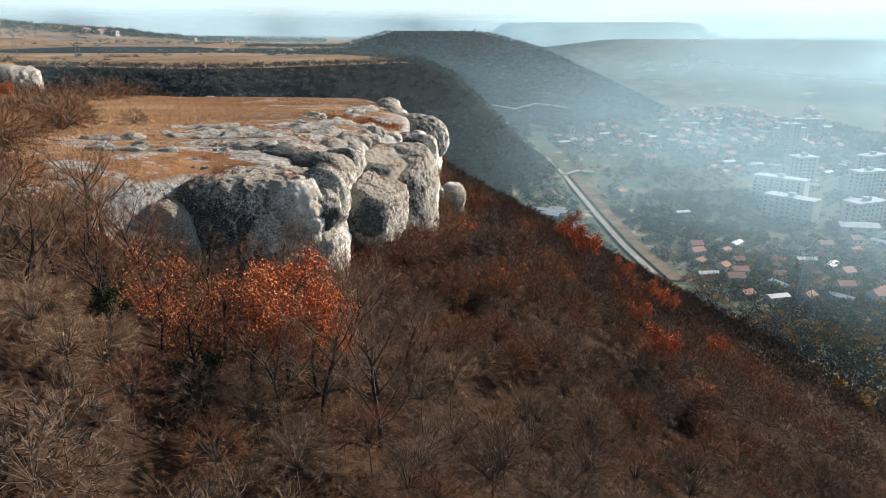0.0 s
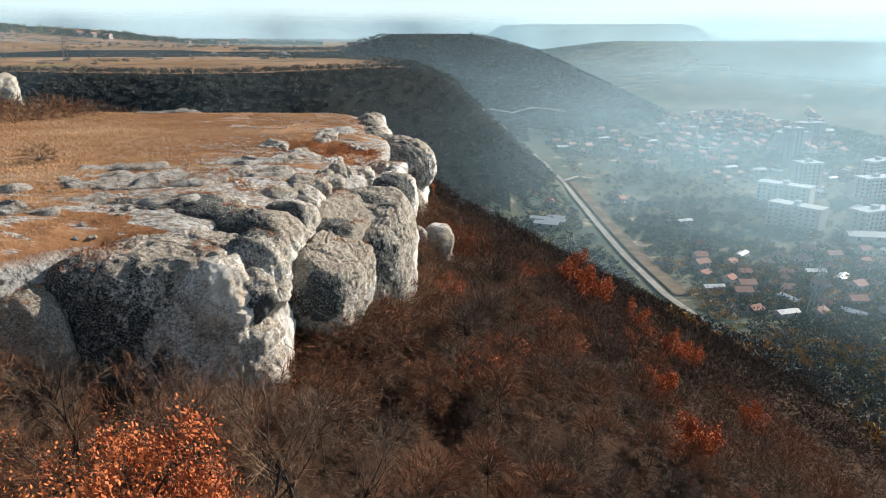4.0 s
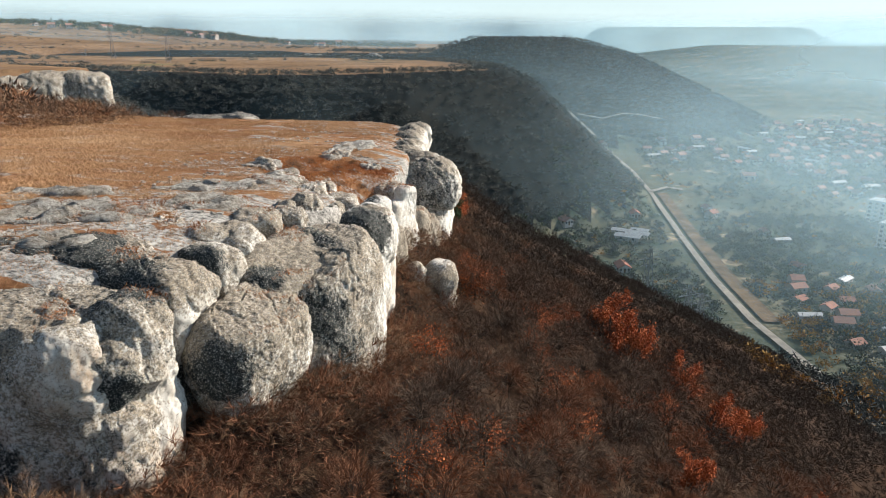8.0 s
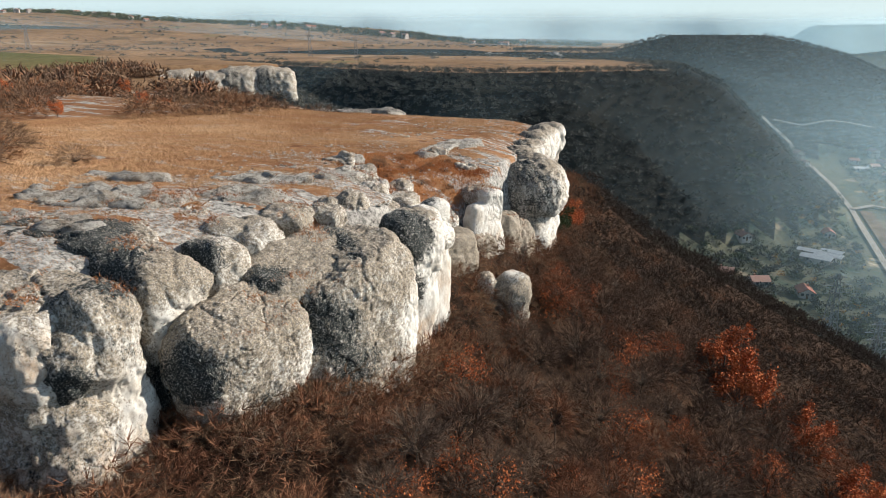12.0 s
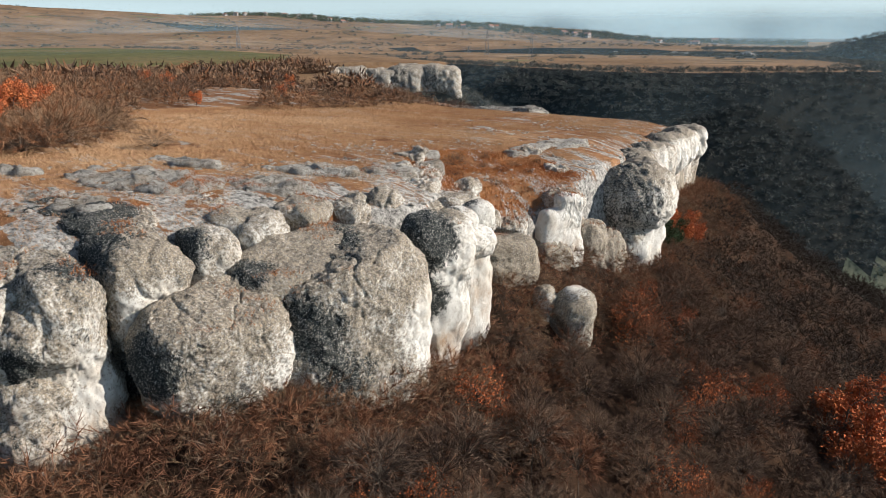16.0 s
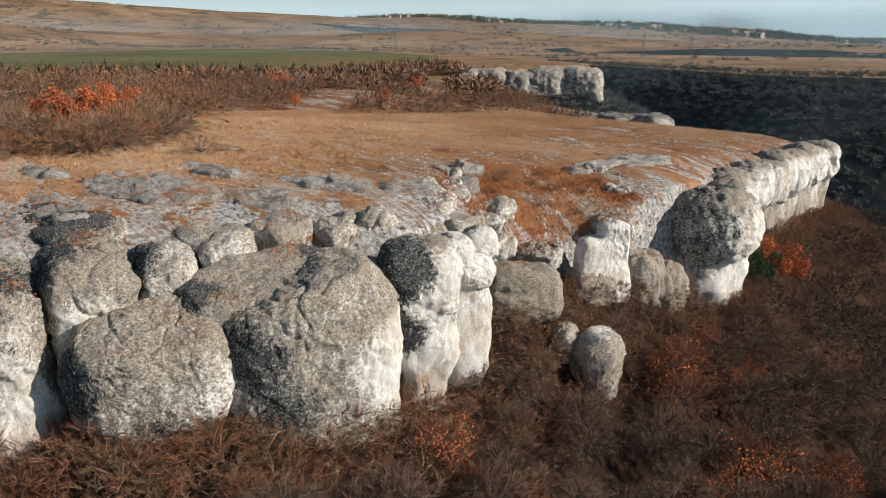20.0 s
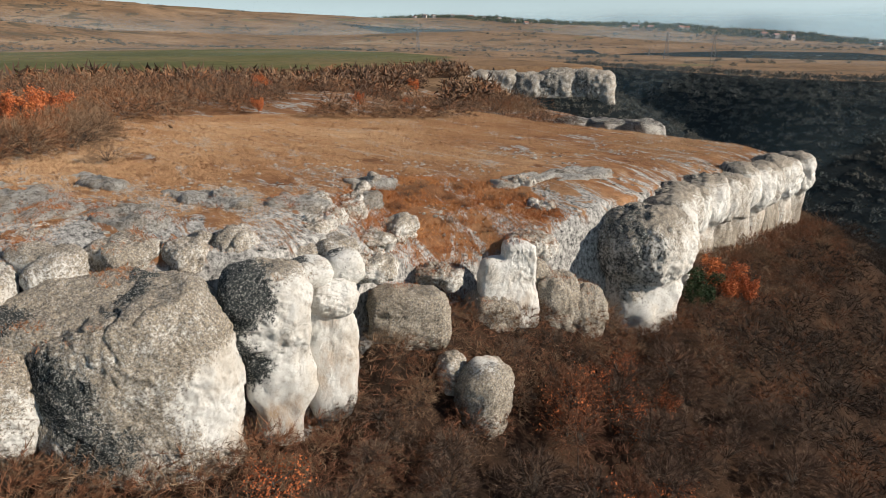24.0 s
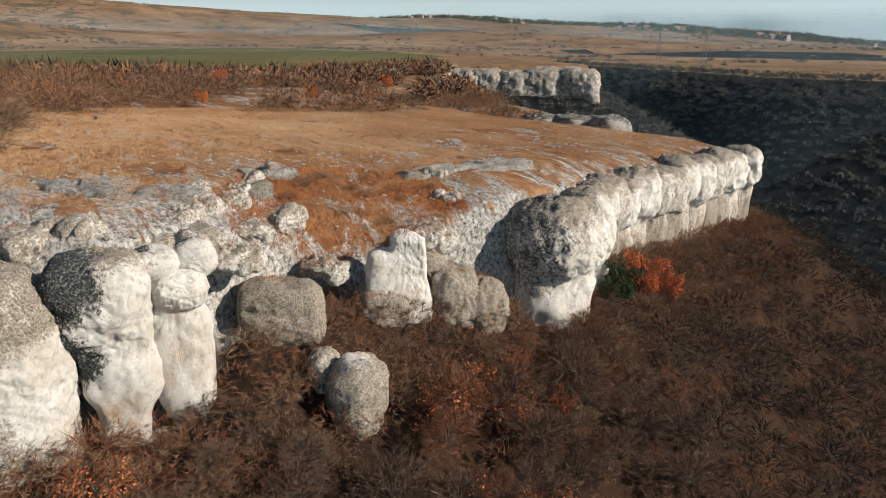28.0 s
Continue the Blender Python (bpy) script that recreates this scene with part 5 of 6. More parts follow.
for i in range(34):
    x, y = rng.uniform(2, 26), rng.uniform(56, 112)
    if d_edge(x, y) > 7 and not taken(x, y):
        plant("russet_shrub", RUSSET_MESH, ("stem", "crown", "foliage"), x, y, "young russet-leaved shrub among bare trees on the slope", "shrub", "russet shrubs on the slope", rng, rng.uniform(0.7, 1.3))

# far slopes
def far_woods(label, x0, x1, y0, y1, step, seed, ok, mat, size=1.0):
    r = np.random.RandomState(seed)
    X, Y = np.meshgrid(np.arange(x0, x1, step), np.arange(y0, y1, step))
    X = (X + r.uniform(-0.5, 0.5, X.shape) * step).ravel()
    Y = (Y + r.uniform(-0.5, 0.5, Y.shape) * step).ravel()
    Z = land(X, Y)
    m = ok(X, Y, Z)
    s = [(float(a), float(b), float(c), size * rng.uniform(0.7, 1.3), rng.uniform(0, 6.3)) for a, b, c in zip(X[m], Y[m], Z[m])]
    if s:
        joined("far_woods", FAR_TREES, s, mat, label, "woods", rng)


def on_slope(X, Y, Z):
    return (signed_distance(X, Y, CLIFF) > 6) & (signed_distance(X, Y, ACROSS) > 2) & (Z < -14) & (Z > -106) & ~((X < 76) & (Y < 200))


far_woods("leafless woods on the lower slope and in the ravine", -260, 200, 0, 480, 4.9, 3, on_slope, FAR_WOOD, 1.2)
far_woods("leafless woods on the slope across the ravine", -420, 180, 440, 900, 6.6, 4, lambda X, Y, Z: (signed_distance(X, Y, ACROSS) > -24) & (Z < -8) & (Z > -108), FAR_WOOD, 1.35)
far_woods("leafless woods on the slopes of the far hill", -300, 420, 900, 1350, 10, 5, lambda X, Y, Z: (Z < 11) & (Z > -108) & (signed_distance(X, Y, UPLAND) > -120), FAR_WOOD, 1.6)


# shrub belts on the plateau
BELT_BUSHES = [both(dome(290 + i, 1.9 + 0.25 * (i % 3), 1.5 + 0.3 * (i % 4), 30, 13, 0.018, 0.42, 0.2)[1]) for i in range(8)]


def belt(label, poly, step, seed, mat, protos, size):
    r = np.random.RandomState(seed)
    xs, ys = [p[0] for p in poly], [p[1] for p in poly]
    X, Y = np.meshgrid(np.arange(min(xs), max(xs), step), np.arange(min(ys), max(ys), step))
    X = (X + r.uniform(-0.5, 0.5, X.shape) * step).ravel()
    Y = (Y + r.uniform(-0.5, 0.5, Y.shape) * step).ravel()
    m = (signed_distance(X, Y, poly) < 0) & (fbm(X, Y, 16, 3, 15) > (0.0 if seed < 17 else -0.05))
    X, Y = X[m], Y[m]
    Z = land(X, Y)
    s = [(float(a), float(b), float(c), size * rng.uniform(0.55, 1.5), rng.uniform(0, 6.3)) for a, b, c in zip(X, Y, Z)]
    joined("shrub_belt", protos, [p for p in s if p[0] > -125], mat, label, "shrubs", rng)
    joined("shrub_belt", HEDGE_CLUMPS, [p for p in s if p[0] <= -125], mat, label + ", farther off", "shrubs", rng)


BELT = [(-64, 60), (-63, 84), (-74, 100), (-62, 115), (-50, 132), (-60, 160), (-76, 182), (-118, 208), (-196, 250), (-250, 290), (-236, 200), (-190, 120), (-150, 66), (-110, 30)]
belt("leafless grey-brown shrubs between the grass and the field", BELT, 4.7, 15, SHRUB, BELT_BUSHES, 1.6)
belt("rust-brown shrubs between the grass and the field", BELT, 5.0, 16, SHRUB_RUST, BELT_BUSHES, 1.6)
belt("dark leafless thickets between the grass and the field", BELT, 6.5, 17, DIM_TWIGS, BELT_BUSHES, 1.8)
THICKET = [(-31, 52), (-34, 60), (-37, 71), (-44, 78), (-66, 80), (-75, 60), (-60, 40), (-40, 42)]
tx, ty = np.meshgrid(np.arange(-76, -30, 3.1), np.arange(40, 82, 3.1))
for x, y in zip(tx.ravel(), ty.ravel()):
    x, y = float(x) + rng.uniform(-1.4, 1.4), float(y) + rng.uniform(-1.4, 1.4)
    if signed_distance(np.array(x), np.array(y), THICKET) < 0:
        plant("bare_shrub", rng.choice(BUSH_MESHES), ("stem", "crown"), x, y, "tall tangled leafless shrub at the edge of the grass", "shrub", "shrubs on the plateau", rng, rng.uniform(1.5, 2.3))
for x, y, s in ((-33.6, 75.0, 1.25), (-14.5, 93.5, 0.7), (-12.5, 91.0, 0.55), (-11.5, 97.0, 0.5), (-12.0, 100, 0.4), (-13.5, 97, 0.35), (-10, 99.5, 0.35), (-14.8, 99, 0.45), (-11, 103, 0.35), (-10.2, 94.5, 0.45), (-15.6, 95.5, 0.5), (-8.5, 97, 0.4), (-30, 158, 1.1), (-33, 156, 0.9), (-10.5, 84, 0.5)):
    plant("bare_shrub", rng.choice(BUSH_MESHES), ("stem", "crown"), x, y, "small leafless shrub standing alone in the grass", "shrub", "shrubs on the plateau", rng, s)

# dry grass
r = np.random.RandomState(21)
GX, GY = r.uniform(-72, -6, 72000), r.uniform(45, 162, 72000)
gd = -signed_distance(GX, GY, CLIFF)
m = (gd > 0.5) & (fbm(GX, GY, 7, 3, 41) > -0.24 + 0.2 * np.clip(1 - gd / 14, 0, 1))
GX, GY, gd = GX[m], GY[m], gd[m]
tuft = []
for i in range(5):
    q = random.Random(300 + i)
    vs, fs = [], []
    for b in range(6):
        w = Vector((q.gauss(0, 0.6), q.gauss(0, 0.6), 1)).normalized()
        blade(Vector((q.gauss(0, 0.2), q.gauss(0, 0.2), -0.03)), w, q.uniform(0.12, 0.34), 0.022, q, vs, fs)
    tuft.append((np.array([tuple(p) for p in vs]), np.array(fs)))
GZ = land(GX, GY)
joined("dry_grass", tuft, [(float(a), float(b), float(c), 0.6 + 0.5 * min(1, float(d) / 20), rng.uniform(0, 6.3)) for a, b, c, d in zip(GX, GY, GZ, gd)], GRASS, "golden dry grass on the plateau", "grass", rng)

HX, HY = r.uniform(-21, -4, 9000), r.uniform(82, 107, 9000)
hd = -signed_distance(HX, HY, CLIFF)
m = (hd > 0.2) & (mound(HX, HY, -9.5, 94.5, 11, 13, 1.0, 0, 0.3) > 0.25) & (fbm(HX, HY, 3, 3, 43) > -0.16)
joined("rust_grass", tuft, [(float(a), float(b), float(c), q.uniform(0.8, 1.4), q.uniform(0, 6.3)) for a, b, c in zip(HX[m], HY[m], land(HX[m], HY[m]))], RUST_GRASS, "rust-coloured dry grass and brush in the hollow", "grass", rng)
# loose stones
chips = []
for i in range(5):
    bm = bmesh.new()
    bmesh.ops.create_icosphere(bm, subdivisions=1, radius=0.16)
    q = random.Random(330 + i)
    for v in bm.verts:
        v.co = Vector((v.co.x * q.uniform(0.7, 1.5), v.co.y * q.uniform(0.6, 1.2), v.co.z * q.uniform(0.35, 0.8)))
    chips.append((np.array([tuple(v.co) for v in bm.verts]), np.array([[v.index for v in f.verts] for f in bm.faces])))
    bm.free()
KX, KY = r.uniform(-30, -5, 2600), r.uniform(50, 158, 2600)
kd = -signed_distance(KX, KY, CLIFF)
m = (kd > 0.4) & (kd < 20) & (fbm(KX, KY, 5, 3, 47) > 0.02)
joined("loose_stones", chips, [(float(a), float(b), float(c) + 0.02, q.uniform(0.3, 1.0) ** 1.5 * 1.6, q.uniform(0, 6.3)) for a, b, c in zip(KX[m], KY[m], land(KX[m], KY[m]))], STONE_FLAT, "loose pieces of limestone scattered in the grass", "stones", rng)

# rust-coloured grass in the clefts and on the ledges between the rocks
bpy.context.view_layer.update()
ROCKS = [o for o in scene.objects if o.type == "MESH" and o.name.startswith("limestone_") and -32 < o.location.x < 4 and 40 < o.location.y < 160]
BOX = [(o, o.location.copy(), [min(c[i] for c in o.bound_box) for i in range(3)], [max(c[i] for c in o.bound_box) for i in range(3)]) for o in ROCKS]
r = np.random.RandomState(77)
ledge = []
LX, LY = r.uniform(-24, 0, 15000), r.uniform(49, 106, 15000)
for x, y, k in zip(LX.tolist(), LY.tolist(), fbm(LX, LY, 3.0, 3, 91).tolist()):
    if k < 0.06:
        continue
    top = None
    for o, at, lo, hi in BOX:
        if lo[0] < x - at.x < hi[0] and lo[1] < y - at.y < hi[1]:
            ok, spot, nrm, _ = o.ray_cast(Vector((x, y, 5)) - at, Vector((0, 0, -1)))
            if ok and (top is None or spot.z > top[0]):
                top = (spot.z, nrm.z)
    if top and top[1] > 0.80:
        ledge.append((x, y, top[0], rng.uniform(0.7, 1.1), rng.uniform(0, 6.3)))
joined("ledge_grass", tuft, ledge, RUST_GRASS, "rust-coloured dry grass in the clefts of the rocks", "grass", rng)

# ---- valley: road and houses ----
ROAD = [(122, 270), (112, 330), (109, 390), (108, 480), (109, 605), (106, 690), (98, 790), (80, 850), (50, 890)]


def strip(name, line, width, mat, label, category, lift=0.25):
    vs, fs = [], []
    pts = []
    for (ax, ay), (bx, by) in zip(line, line[1:]):
        n = max(2, int(math.hypot(bx - ax, by - ay) / min(6, width * 1.2)))
        pts += [(ax + (bx - ax) * i / n, ay + (by - ay) * i / n) for i in range(n)]
    pts.append(line[-1])
    for i, (x, y) in enumerate(pts):
        a, b = pts[max(0, i - 1)], pts[min(len(pts) - 1, i + 1)]
        t = Vector((b[0] - a[0], b[1] - a[1], 0)).normalized()
        for s in (-1, 1):
            px, py = x - t.y * s * width / 2, y + t.x * s * width / 2
            z = max(lie(px, py), lie(x, y))
            vs.append((px, py, z + lift))
    fs = [(2 * i, 2 * i + 1, 2 * i + 3, 2 * i + 2) for i in range(len(pts) - 1)]
    ob = new(name, quick_mesh(name, vs, fs, [mat], True))
    return tagged(ob, label, category, kind="structure")


strip("road", ROAD, 3.8, ROADWAY, "pale unpaved road along the valley", "road", 1.1)
strip("road", [(ROAD[4][0], ROAD[4][1]), (ROAD[4][0] + 16, ROAD[4][1] + 18), (ROAD[4][0] + 28, ROAD[4][1] + 10)], 5.0, ROADWAY, "short gravel spur off the valley road", "road", 1.8)
strip("quarry_track", [(62, 884), (92, 882), (118, 900), (140, 906), (166, 909)], 3.2, EARTH_PALE, "pale quarry track on the foot of the far hill", "track", 2.2)
strip("path", [(-63, 88.3), (-60.5, 87.9), (-58, 87.6), (-55.5, 87.0)], 0.35, LITTER, "narrow dark footpath trodden through dry grass", "path", 0.12)
strip("embankment", [(x + 9, y) for x, y in ROAD[1:5]], 8, EARTH, "bare brown bank beside the road", "bank", 0.8)


def box(bm, x0, x1, y0, y1, z0, z1):
    v = [bm.verts.new(c) for c in ((x0, y0, z0), (x1, y0, z0), (x1, y1, z0), (x0, y1, z0), (x0, y0, z1), (x1, y0, z1), (x1, y1, z1), (x0, y1, z1))]
    for f in ((3, 2, 1, 0), (4, 5, 6, 7), (0, 1, 5, 4), (1, 2, 6, 5), (2, 3, 7, 6), (3, 0, 4, 7)):
        bm.faces.new([v[i] for i in f])


def finished(name, bm, mat):
    me = bpy.data.meshes.new(name)
    bmesh.ops.recalc_face_normals(bm, faces=bm.faces)
    bm.to_mesh(me)
    bm.free()
    me.materials.append(mat)
    return me


def gable(name, w, l, h, rise, eave, mat):
    bm = bmesh.new()
    a, b = w / 2 + eave, l / 2 + eave
    pts = [(-a, -b, h - 0.2), (a, -b, h - 0.2), (0, -b, h + rise), (-a, b, h - 0.2), (a, b, h - 0.2), (0, b, h + rise)]
    v = [bm.verts.new(p) for p in pts] + [bm.verts.new((p[0], p[1], p[2] - 0.3)) for p in pts]
    for f in ((0, 2, 5, 3), (1, 4, 5, 2), (6, 9, 11, 8), (7, 8, 11, 10), (0, 3, 9, 6), (1, 7, 10, 4), (0, 6, 8, 2), (1, 2, 8, 7), (3, 5, 11, 9), (4, 10, 11, 5)):
        bm.faces.new([v[i] for i in f])
    return finished(name, bm, mat)


def walls(name, w, l, h, rise, mat):
    bm = bmesh.new()
    a, b = w / 2, l / 2
    box(bm, -a, a, -b, b, -1.5, h)
    if rise:
        for s in (-b, b):
            v = [bm.verts.new(p) for p in ((-a, s, h), (a, s, h), (0, s, h + rise - 0.25))]
            bm.faces.new(v)
    return finished(name, bm, mat)


def pane(name, w, h, mat):
    bm = bmesh.new()
    box(bm, -w / 2, w / 2, -0.06, 0.06, -h / 2, h / 2)
    return finished(name, bm, mat)


HOUSE_WINDOW = pane("window", 1.3, 1.3, WINDOW)
DOOR = pane("door", 1.0, 2.1, plain("brown_door", (0.12, 0.07, 0.04)))
CHIMNEY = bmesh.new()
box(CHIMNEY, -0.35, 0.35, -0.35, 0.35, 0, 1.6)
CHIMNEY = finished("chimney", CHIMNEY, ROOF_RED)
HOUSE_KINDS = []
for w, l, h, rise, mat, wall in ((8, 11, 5.5, 2.4, ROOF_RED, PLASTER), (7, 9, 3.2, 2.0, ROOF_RED, PLASTER), (6, 14, 3.4, 1.2, ROOF_PALE, PLASTER), (9, 9, 6.0, 2.6, ROOF_RED, PLASTER)):
    HOUSE_KINDS.append((w, l, h, rise, walls("wall", w, l, h, rise, wall), gable("roof", w, l, h, rise, 0.5, mat)))


def fixed(ob, x, y, z, turn=0.0):
    ob.location = (x, y, z)
    ob.rotation_euler = (0, 0, radians(turn))
    return ob


def house(x, y, kind, turn, label, group, scale=1.0):
    w, l, h, rise, wall, roof = HOUSE_KINDS[kind]
    ob = thing("house", (x, y, lie(x, y)), label, "house", group, turn, scale)
    part("wall", wall, ob)
    rf = part("roof", roof, ob)
    if kind != 2:
        fixed(part("chimney", CHIMNEY, rf), w * 0.2, l * 0.2, h + rise * 0.4)
    for i in range(3):
        fixed(part("window", HOUSE_WINDOW, ob), -w * 0.32 + w * 0.32 * i, -l / 2 - 0.03, h * 0.62)
    for i in range(2):
        fixed(part("window", HOUSE_WINDOW, ob), -w / 2 - 0.03, l * (0.25 - 0.5 * i), h * 0.62, 90)
    fixed(part("door", DOOR, ob), 0, -l / 2 - 0.05, 1.05)
    return ob


rng = random.Random(31)
placed = []
tries = 0
while len(placed) < 330 and tries < 12000:
    tries += 1
    close = tries % 5 < 2
    y = rng.uniform(300, 640) if close else rng.uniform(395, 1150)
    x = rng.uniform(132, 380) if close else rng.uniform(20, 130 + 0.42 * y)
    if abs(x - 115) < 24 or lie(x, y) > -106:
        continue
    if float(fbm(x, y, 90, 2, 61)) < -0.04 or any(math.hypot(x - a, y - b) < (13 if close else 17) for a, b in placed):
        continue
    placed.append((x, y))
    k = rng.choice((0, 1, 1, 2, 3))
    house(x, y, k, rng.choice((10, 100, 35, 125)) + rng.uniform(-12, 12), ("small pale house with a red tiled roof in the valley", "small pale house with a red tiled roof in the valley", "long low shed with a pale sheet roof in the valley", "two-storey pale house with a red hipped roof")[k].replace("hipped", "tiled"), "houses in the valley", 0.75 if close else 1.0)
for x, y, k, t, s in ((72, 455, 2, 70, 1.1), (79, 463, 2, 70, 1.0), (70, 470, 2, 70, 0.9), (82, 474, 2, 68, 0.8), (70, 268, 1, 20, 1.2), (162, 418, 1, 40, 0.8), (345, 539, 2, 100, 3.2), (268, 425, 2, 80, 1.6), (300, 470, 2, 15, 2.0)):
    house(x, y, k, t, "long low shed with a pale sheet roof in the valley" if k == 2 else "small pale house with a red tiled roof in the valley", "houses in the valley", s)

# apartment blocks
FLAT_WINDOW = pane("window", 1.6, 1.5, WINDOW)
BALCONY = bmesh.new()
box(BALCONY, -1.5, 1.5, -1.2, 0, 0, 1.0)
BALCONY = finished("balcony", BALCONY, plain("balcony_panel", (0.5, 0.47, 0.45)))


def apartment(x, y, length, depth, floors, turn):
    h = floors * 2.9 + 0.8
    ob = thing("apartment_block", (x, y, lie(x, y)), "pale concrete apartment block with rows of windows in the valley", "apartment block", "apartment blocks in the valley", turn)
    part("wall", walls("wall", length, depth, h, 0, PLASTER), ob)
    bm = bmesh.new()
    box(bm, -length / 2 - 0.3, length / 2 + 0.3, -depth / 2 - 0.3, depth / 2 + 0.3, h, h + 0.7)
    box(bm, -2, 2, -2, 2, h + 0.7, h + 3)
    part("roof", finished("roof", bm, ROOF_PALE), ob)
    n = int(length / 4)
    for f in range(floors):
        for i in range(n):
            u, z = -length / 2 + 2 + 4 * i, 1.8 + 2.9 * f
            if i % 3 == 1:
                fixed(part("balcony", BALCONY, ob), u, -depth / 2, z - 1.2)
            fixed(part("window", FLAT_WINDOW, ob), u, -depth / 2 - 0.04, z)
        for i in range(max(1, int(depth / 5))):
            fixed(part("window", FLAT_WINDOW, ob), -length / 2 - 0.04, -depth / 2 + 2.5 + 5 * i, 1.8 + 2.9 * f, 90)


for x, y, length, depth, floors, turn in ((240, 458, 34, 12, 5, -50), (284, 446, 28, 12, 5, 20), (298, 560, 18, 14, 8, 10), (335, 530, 28, 12, 6, 15), (262, 520, 38, 12, 5, -45), (372, 735, 16, 14, 10, 0), (430, 640, 30, 12, 6, 20), (400, 790, 36, 12, 6, 10), (380, 600, 30, 12, 6, 30), (455, 860, 34, 12, 7, 0)):
    apartment(x, y, length, depth, floors, turn)


# ---- pylons ----
def pylon(x, y, high, label="steel lattice power pylon above the trees"):
    ob = thing("pylon", (x, y, lie(x, y)), label, "pylon", "power pylons", 30)
    b = high * 0.09
    corners = [(-1, -1), (1, -1), (1, 1), (-1, 1)]
    thick = max(0.12, high * 0.006)
    for cx, cy in corners:
        vs, fs = [], []
        tube(Vector((cx * b, cy * b, -1)), Vector((cx * b * 0.18, cy * b * 0.18, high)), thick, thick * 0.7, 4, vs, fs)
        part("leg", as_mesh("leg", (vs, fs), STEEL), ob)
    n = 8
    vs, fs = [], []
    for i in range(n):
        z0, z1 = high * i / n, high * (i + 1) / n
        r0, r1 = b * (1 - 0.82 * i / n), b * (1 - 0.82 * (i + 1) / n)
        for k in range(4):
            (ax, ay), (bx, by) = corners[k], corners[(k + 1) % 4]
            tube(Vector((ax * r0, ay * r0, z0)), Vector((bx * r1, by * r1, z1)), thick * 0.5, thick * 0.5, 3, vs, fs)
            tube(Vector((bx * r0, by * r0, z0)), Vector((ax * r1, ay * r1, z1)), thick * 0.5, thick * 0.5, 3, vs, fs)
    part("bracing", as_mesh("bracing", (vs, fs), STEEL), ob)
    for i, (z, w) in enumerate(((0.72, 0.17), (0.83, 0.21), (0.94, 0.14))):
        vs, fs = [], []
        tube(Vector((-high * w, 0, high * z)), Vector((high * w, 0, high * z)), thick * 0.8, thick * 0.8, 4, vs, fs)
        tube(Vector((-high * w, 0, high * z)), Vector((0, 0, high * (z + 0.05))), thick * 0.5, thick * 0.5, 3, vs, fs)
        tube(Vector((high * w, 0, high * z)), Vector((0, 0, high * (z + 0.05))), thick * 0.5, thick * 0.5, 3, vs, fs)
        part("crossarm", as_mesh("crossarm", (vs, fs), STEEL), ob)


for x, y, h in ((66, 340, 30), (70, 276, 24), (76, 281, 24), (170, 300, 30), (-130, 300, 24), (-75, 310, 24), (-20, 330, 24), (-470, 780, 30), (-640, 980, 32), (-860, 700, 32), (-360, 700, 28)):
    pylon(x, y, h)

# ---- trees of the valley and the uplands ----
def scatter(name, label, x0, x1, y0, y1, count, seed, ok, protos, mat, size):
    r = np.random.RandomState(seed)
    X, Y = r.uniform(x0, x1, count), r.uniform(y0, y1, count)
    Z = land(X, Y)
    m = ok(X, Y, Z)
    q = random.Random(seed)
    s = [(float(a), float(b), float(c), size * q.uniform(0.6, 1.4), q.uniform(0, 6.3)) for a, b, c in zip(X[m], Y[m], Z[m])]
    joined(name, protos, s, mat, label, "trees", q)


def floor_ok(k, seed):
    return lambda X, Y, Z: (Z < -98) & (np.abs(X - 112) > 14) & (fbm(X, Y, 70, 3, seed) > k) & (X < 200 + 0.5 * Y)


VALLEY_GREEN = twig_material("valley_green_trees", [(0.05, 0.07, 0.05), (0.07, 0.09, 0.057), (0.105, 0.105, 0.063)], 0.03)
scatter("valley_trees", "dark green trees between the valley houses", 0, 560, 200, 1000, 6800, 71, floor_ok(-0.08, 72), FAR_CLUMPS, VALLEY_GREEN, 1.2)
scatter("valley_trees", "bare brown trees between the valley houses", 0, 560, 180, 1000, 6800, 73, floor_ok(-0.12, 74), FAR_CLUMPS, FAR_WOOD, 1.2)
scatter("valley_trees", "yellow and orange autumn trees in the valley", 20, 420, 200, 700, 900, 75, floor_ok(0.0, 76), FAR_CLUMPS, YELLOW_LEAF, 0.9)
scatter("slope_trees", "yellow autumn trees low on the slope", 55, 190, 80, 270, 1500, 77, lambda X, Y, Z: (Z < -42) & (fbm(X, Y, 30, 3, 78) > 0.04), FAR_CLUMPS, YELLOW_LEAF, 0.95)
scatter("slope_trees", "bare and russet trees at the foot of the slope", 90, 270, 150, 350, 1500, 87, lambda X, Y, Z: (Z < -70) & (np.abs(X - 112) > 12) & (fbm(X, Y, 40, 3, 88) > -0.12), FAR_CLUMPS, FAR_WOOD, 1.25)
scatter("slope_trees", "orange and yellow trees at the foot of the slope", 95, 270, 150, 390, 2600, 89, lambda X, Y, Z: (Z < -70) & (np.abs(X - 112) > 12) & (fbm(X, Y, 30, 3, 90) > -0.02), FAR_CLUMPS, YELLOW_LEAF, 1.0)
scatter("valley_trees", "dark green trees below the slope beside the road", 10, 250, 230, 540, 2600, 91, lambda X, Y, Z: (Z < -60) & (np.abs(X - 112) > 11) & (fbm(X, Y, 45, 3, 92) > -0.03), FAR_CLUMPS, VALLEY_GREEN, 1.15)
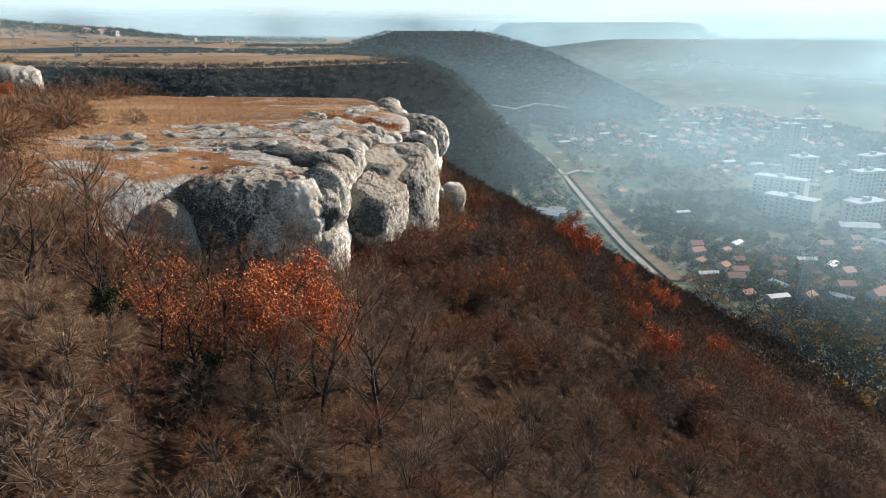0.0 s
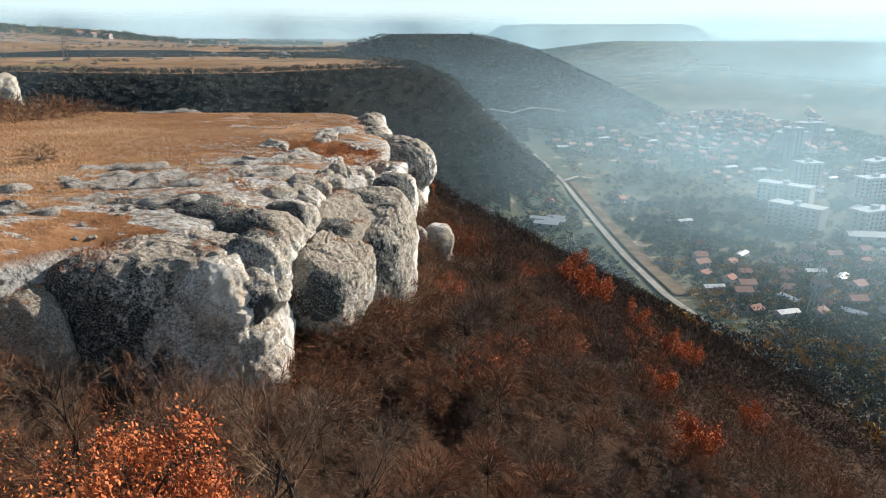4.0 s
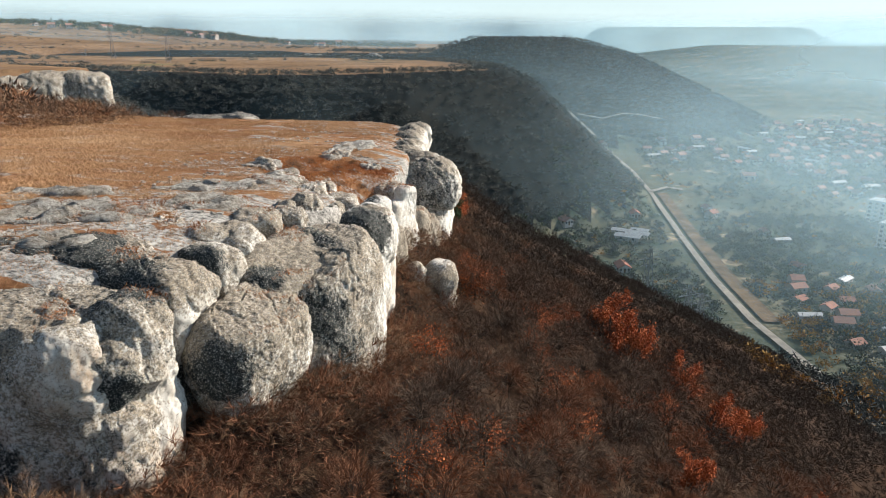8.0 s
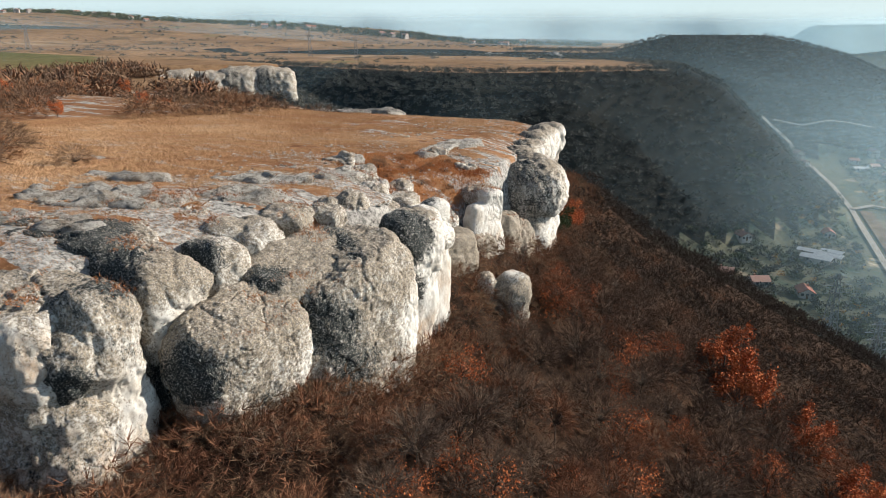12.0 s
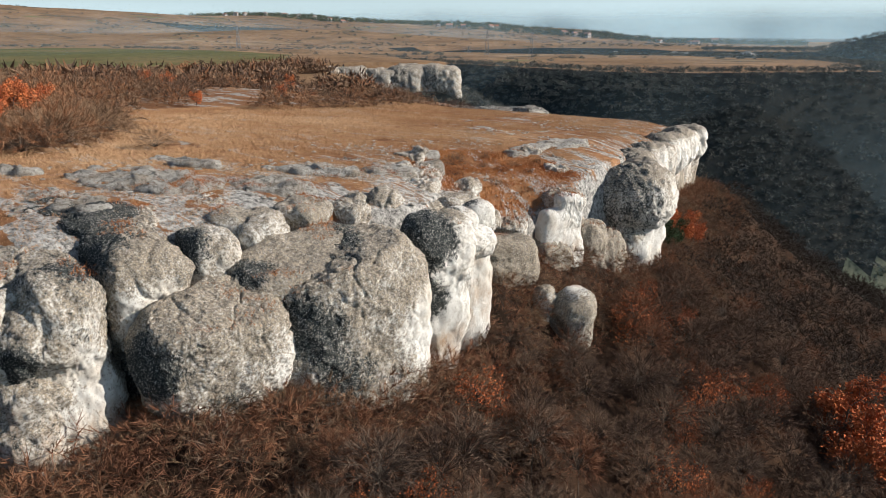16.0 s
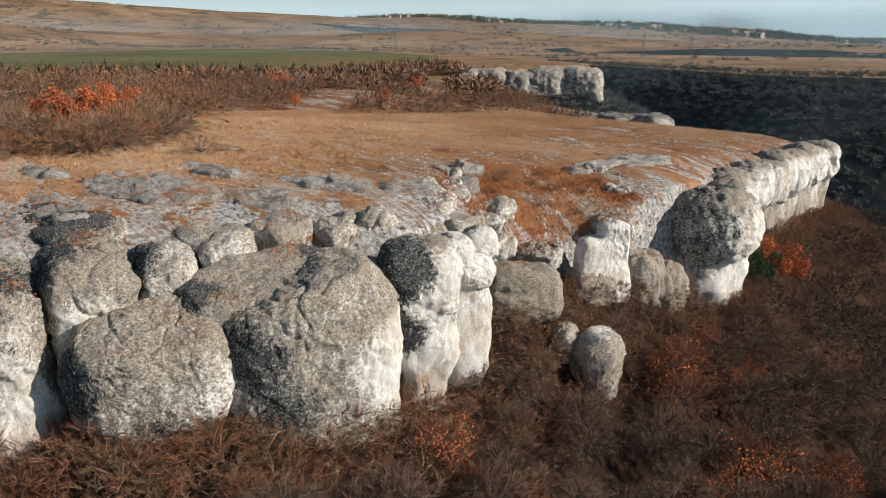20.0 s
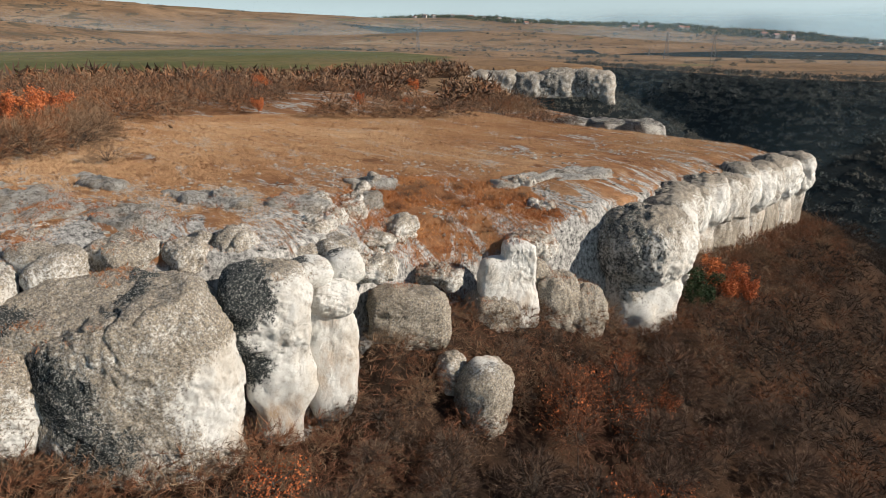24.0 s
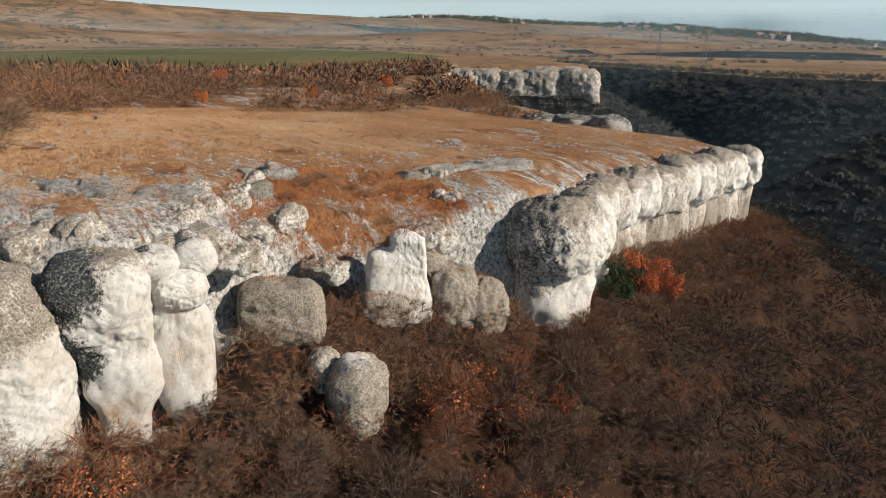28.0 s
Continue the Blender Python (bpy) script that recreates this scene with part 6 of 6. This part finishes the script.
scatter("valley_trees", "bare brown trees below the slope beside the road", 10, 250, 230, 540, 2600, 93, lambda X, Y, Z: (Z < -60) & (np.abs(X - 112) > 11) & (fbm(X, Y, 45, 3, 94) > -0.03), FAR_CLUMPS, FAR_WOOD, 1.1)
scatter("hedge_trees", "dark hedges and thickets on the upland fields", -1700, -60, 250, 1500, 5200, 79, lambda X, Y, Z: (Z > -16) & (signed_distance(X, Y, GREEN) > 5) & (np.hypot(X, Y) > 420) & (fbm(X * 0.5, Y * 1.2, 90, 3, 80) > 0.14), HEDGE_CLUMPS, FAR_WOOD, 1.5)
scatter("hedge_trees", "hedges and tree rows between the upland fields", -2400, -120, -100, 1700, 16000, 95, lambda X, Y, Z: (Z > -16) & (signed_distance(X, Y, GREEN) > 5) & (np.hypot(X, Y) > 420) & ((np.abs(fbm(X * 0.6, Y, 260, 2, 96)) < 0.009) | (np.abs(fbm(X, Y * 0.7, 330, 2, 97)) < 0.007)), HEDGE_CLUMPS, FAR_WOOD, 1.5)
scatter("hedge_trees", "thickets at the foot of the golden hill", -1150, -880, -150, 500, 900, 81, lambda X, Y, Z: (fbm(X * 1.3, Y * 0.5, 80, 3, 82) > 0.17), HEDGE_CLUMPS, FAR_WOOD, 1.4)
scatter("ridge_trees", "dark trees of the village along the far ridge", -2300, -300, 1500, 2300, 4200, 83, lambda X, Y, Z: (np.abs(Y - 1850 - 0.12 * X) < 150), FAR_CLUMPS, VALLEY_GREEN, 3.6)
scatter("crest_trees", "dark trees along the crest of the golden hill", -1450, -1000, -250, 480, 900, 85, lambda X, Y, Z: (Z > 22) & (Z < 40) & (fbm(X, Y, 120, 2, 86) > 0.02), HEDGE_CLUMPS, FAR_WOOD, 2.0)
q2 = random.Random(5)
for i in range(26):
    x = q2.uniform(-2100, -400)
    house(x, 1740 + 0.12 * x + q2.uniform(-40, 60), q2.choice((0, 1, 3)), q2.uniform(0, 180), "pale village house among trees on the far ridge", "houses on the far ridge", 1.5)

# autumn colours among the shrubs of the belt
for x, y, s in ((-96, 150, 0.7), (-112, 160, 0.8), (-80, 128, 0.6), (-150, 190, 0.9), (-105, 120, 0.8), (-74, 106, 0.5), (-130, 130, 0.8)):
    plant("red_tree", LEAF_MESHES[0], ("trunk", "crown", "foliage"), x, y, "small orange-red autumn tree among bare shrubs", "tree", "red autumn trees", rng, s)
for x, y, s in ((-1.2, 117.0, 0.7), (-0.8, 115.2, 0.5), (-13.2, 33.0, 0.6), (-19, 36.5, 0.5)):
    ob = plant("evergreen_shrub", LEAF_MESHES[1][:2], ("trunk", "crown"), x, y, "dark evergreen shrub below the cliff", "shrub", "evergreen shrubs", rng, s)
    part("foliage", GREEN_MESH, ob)
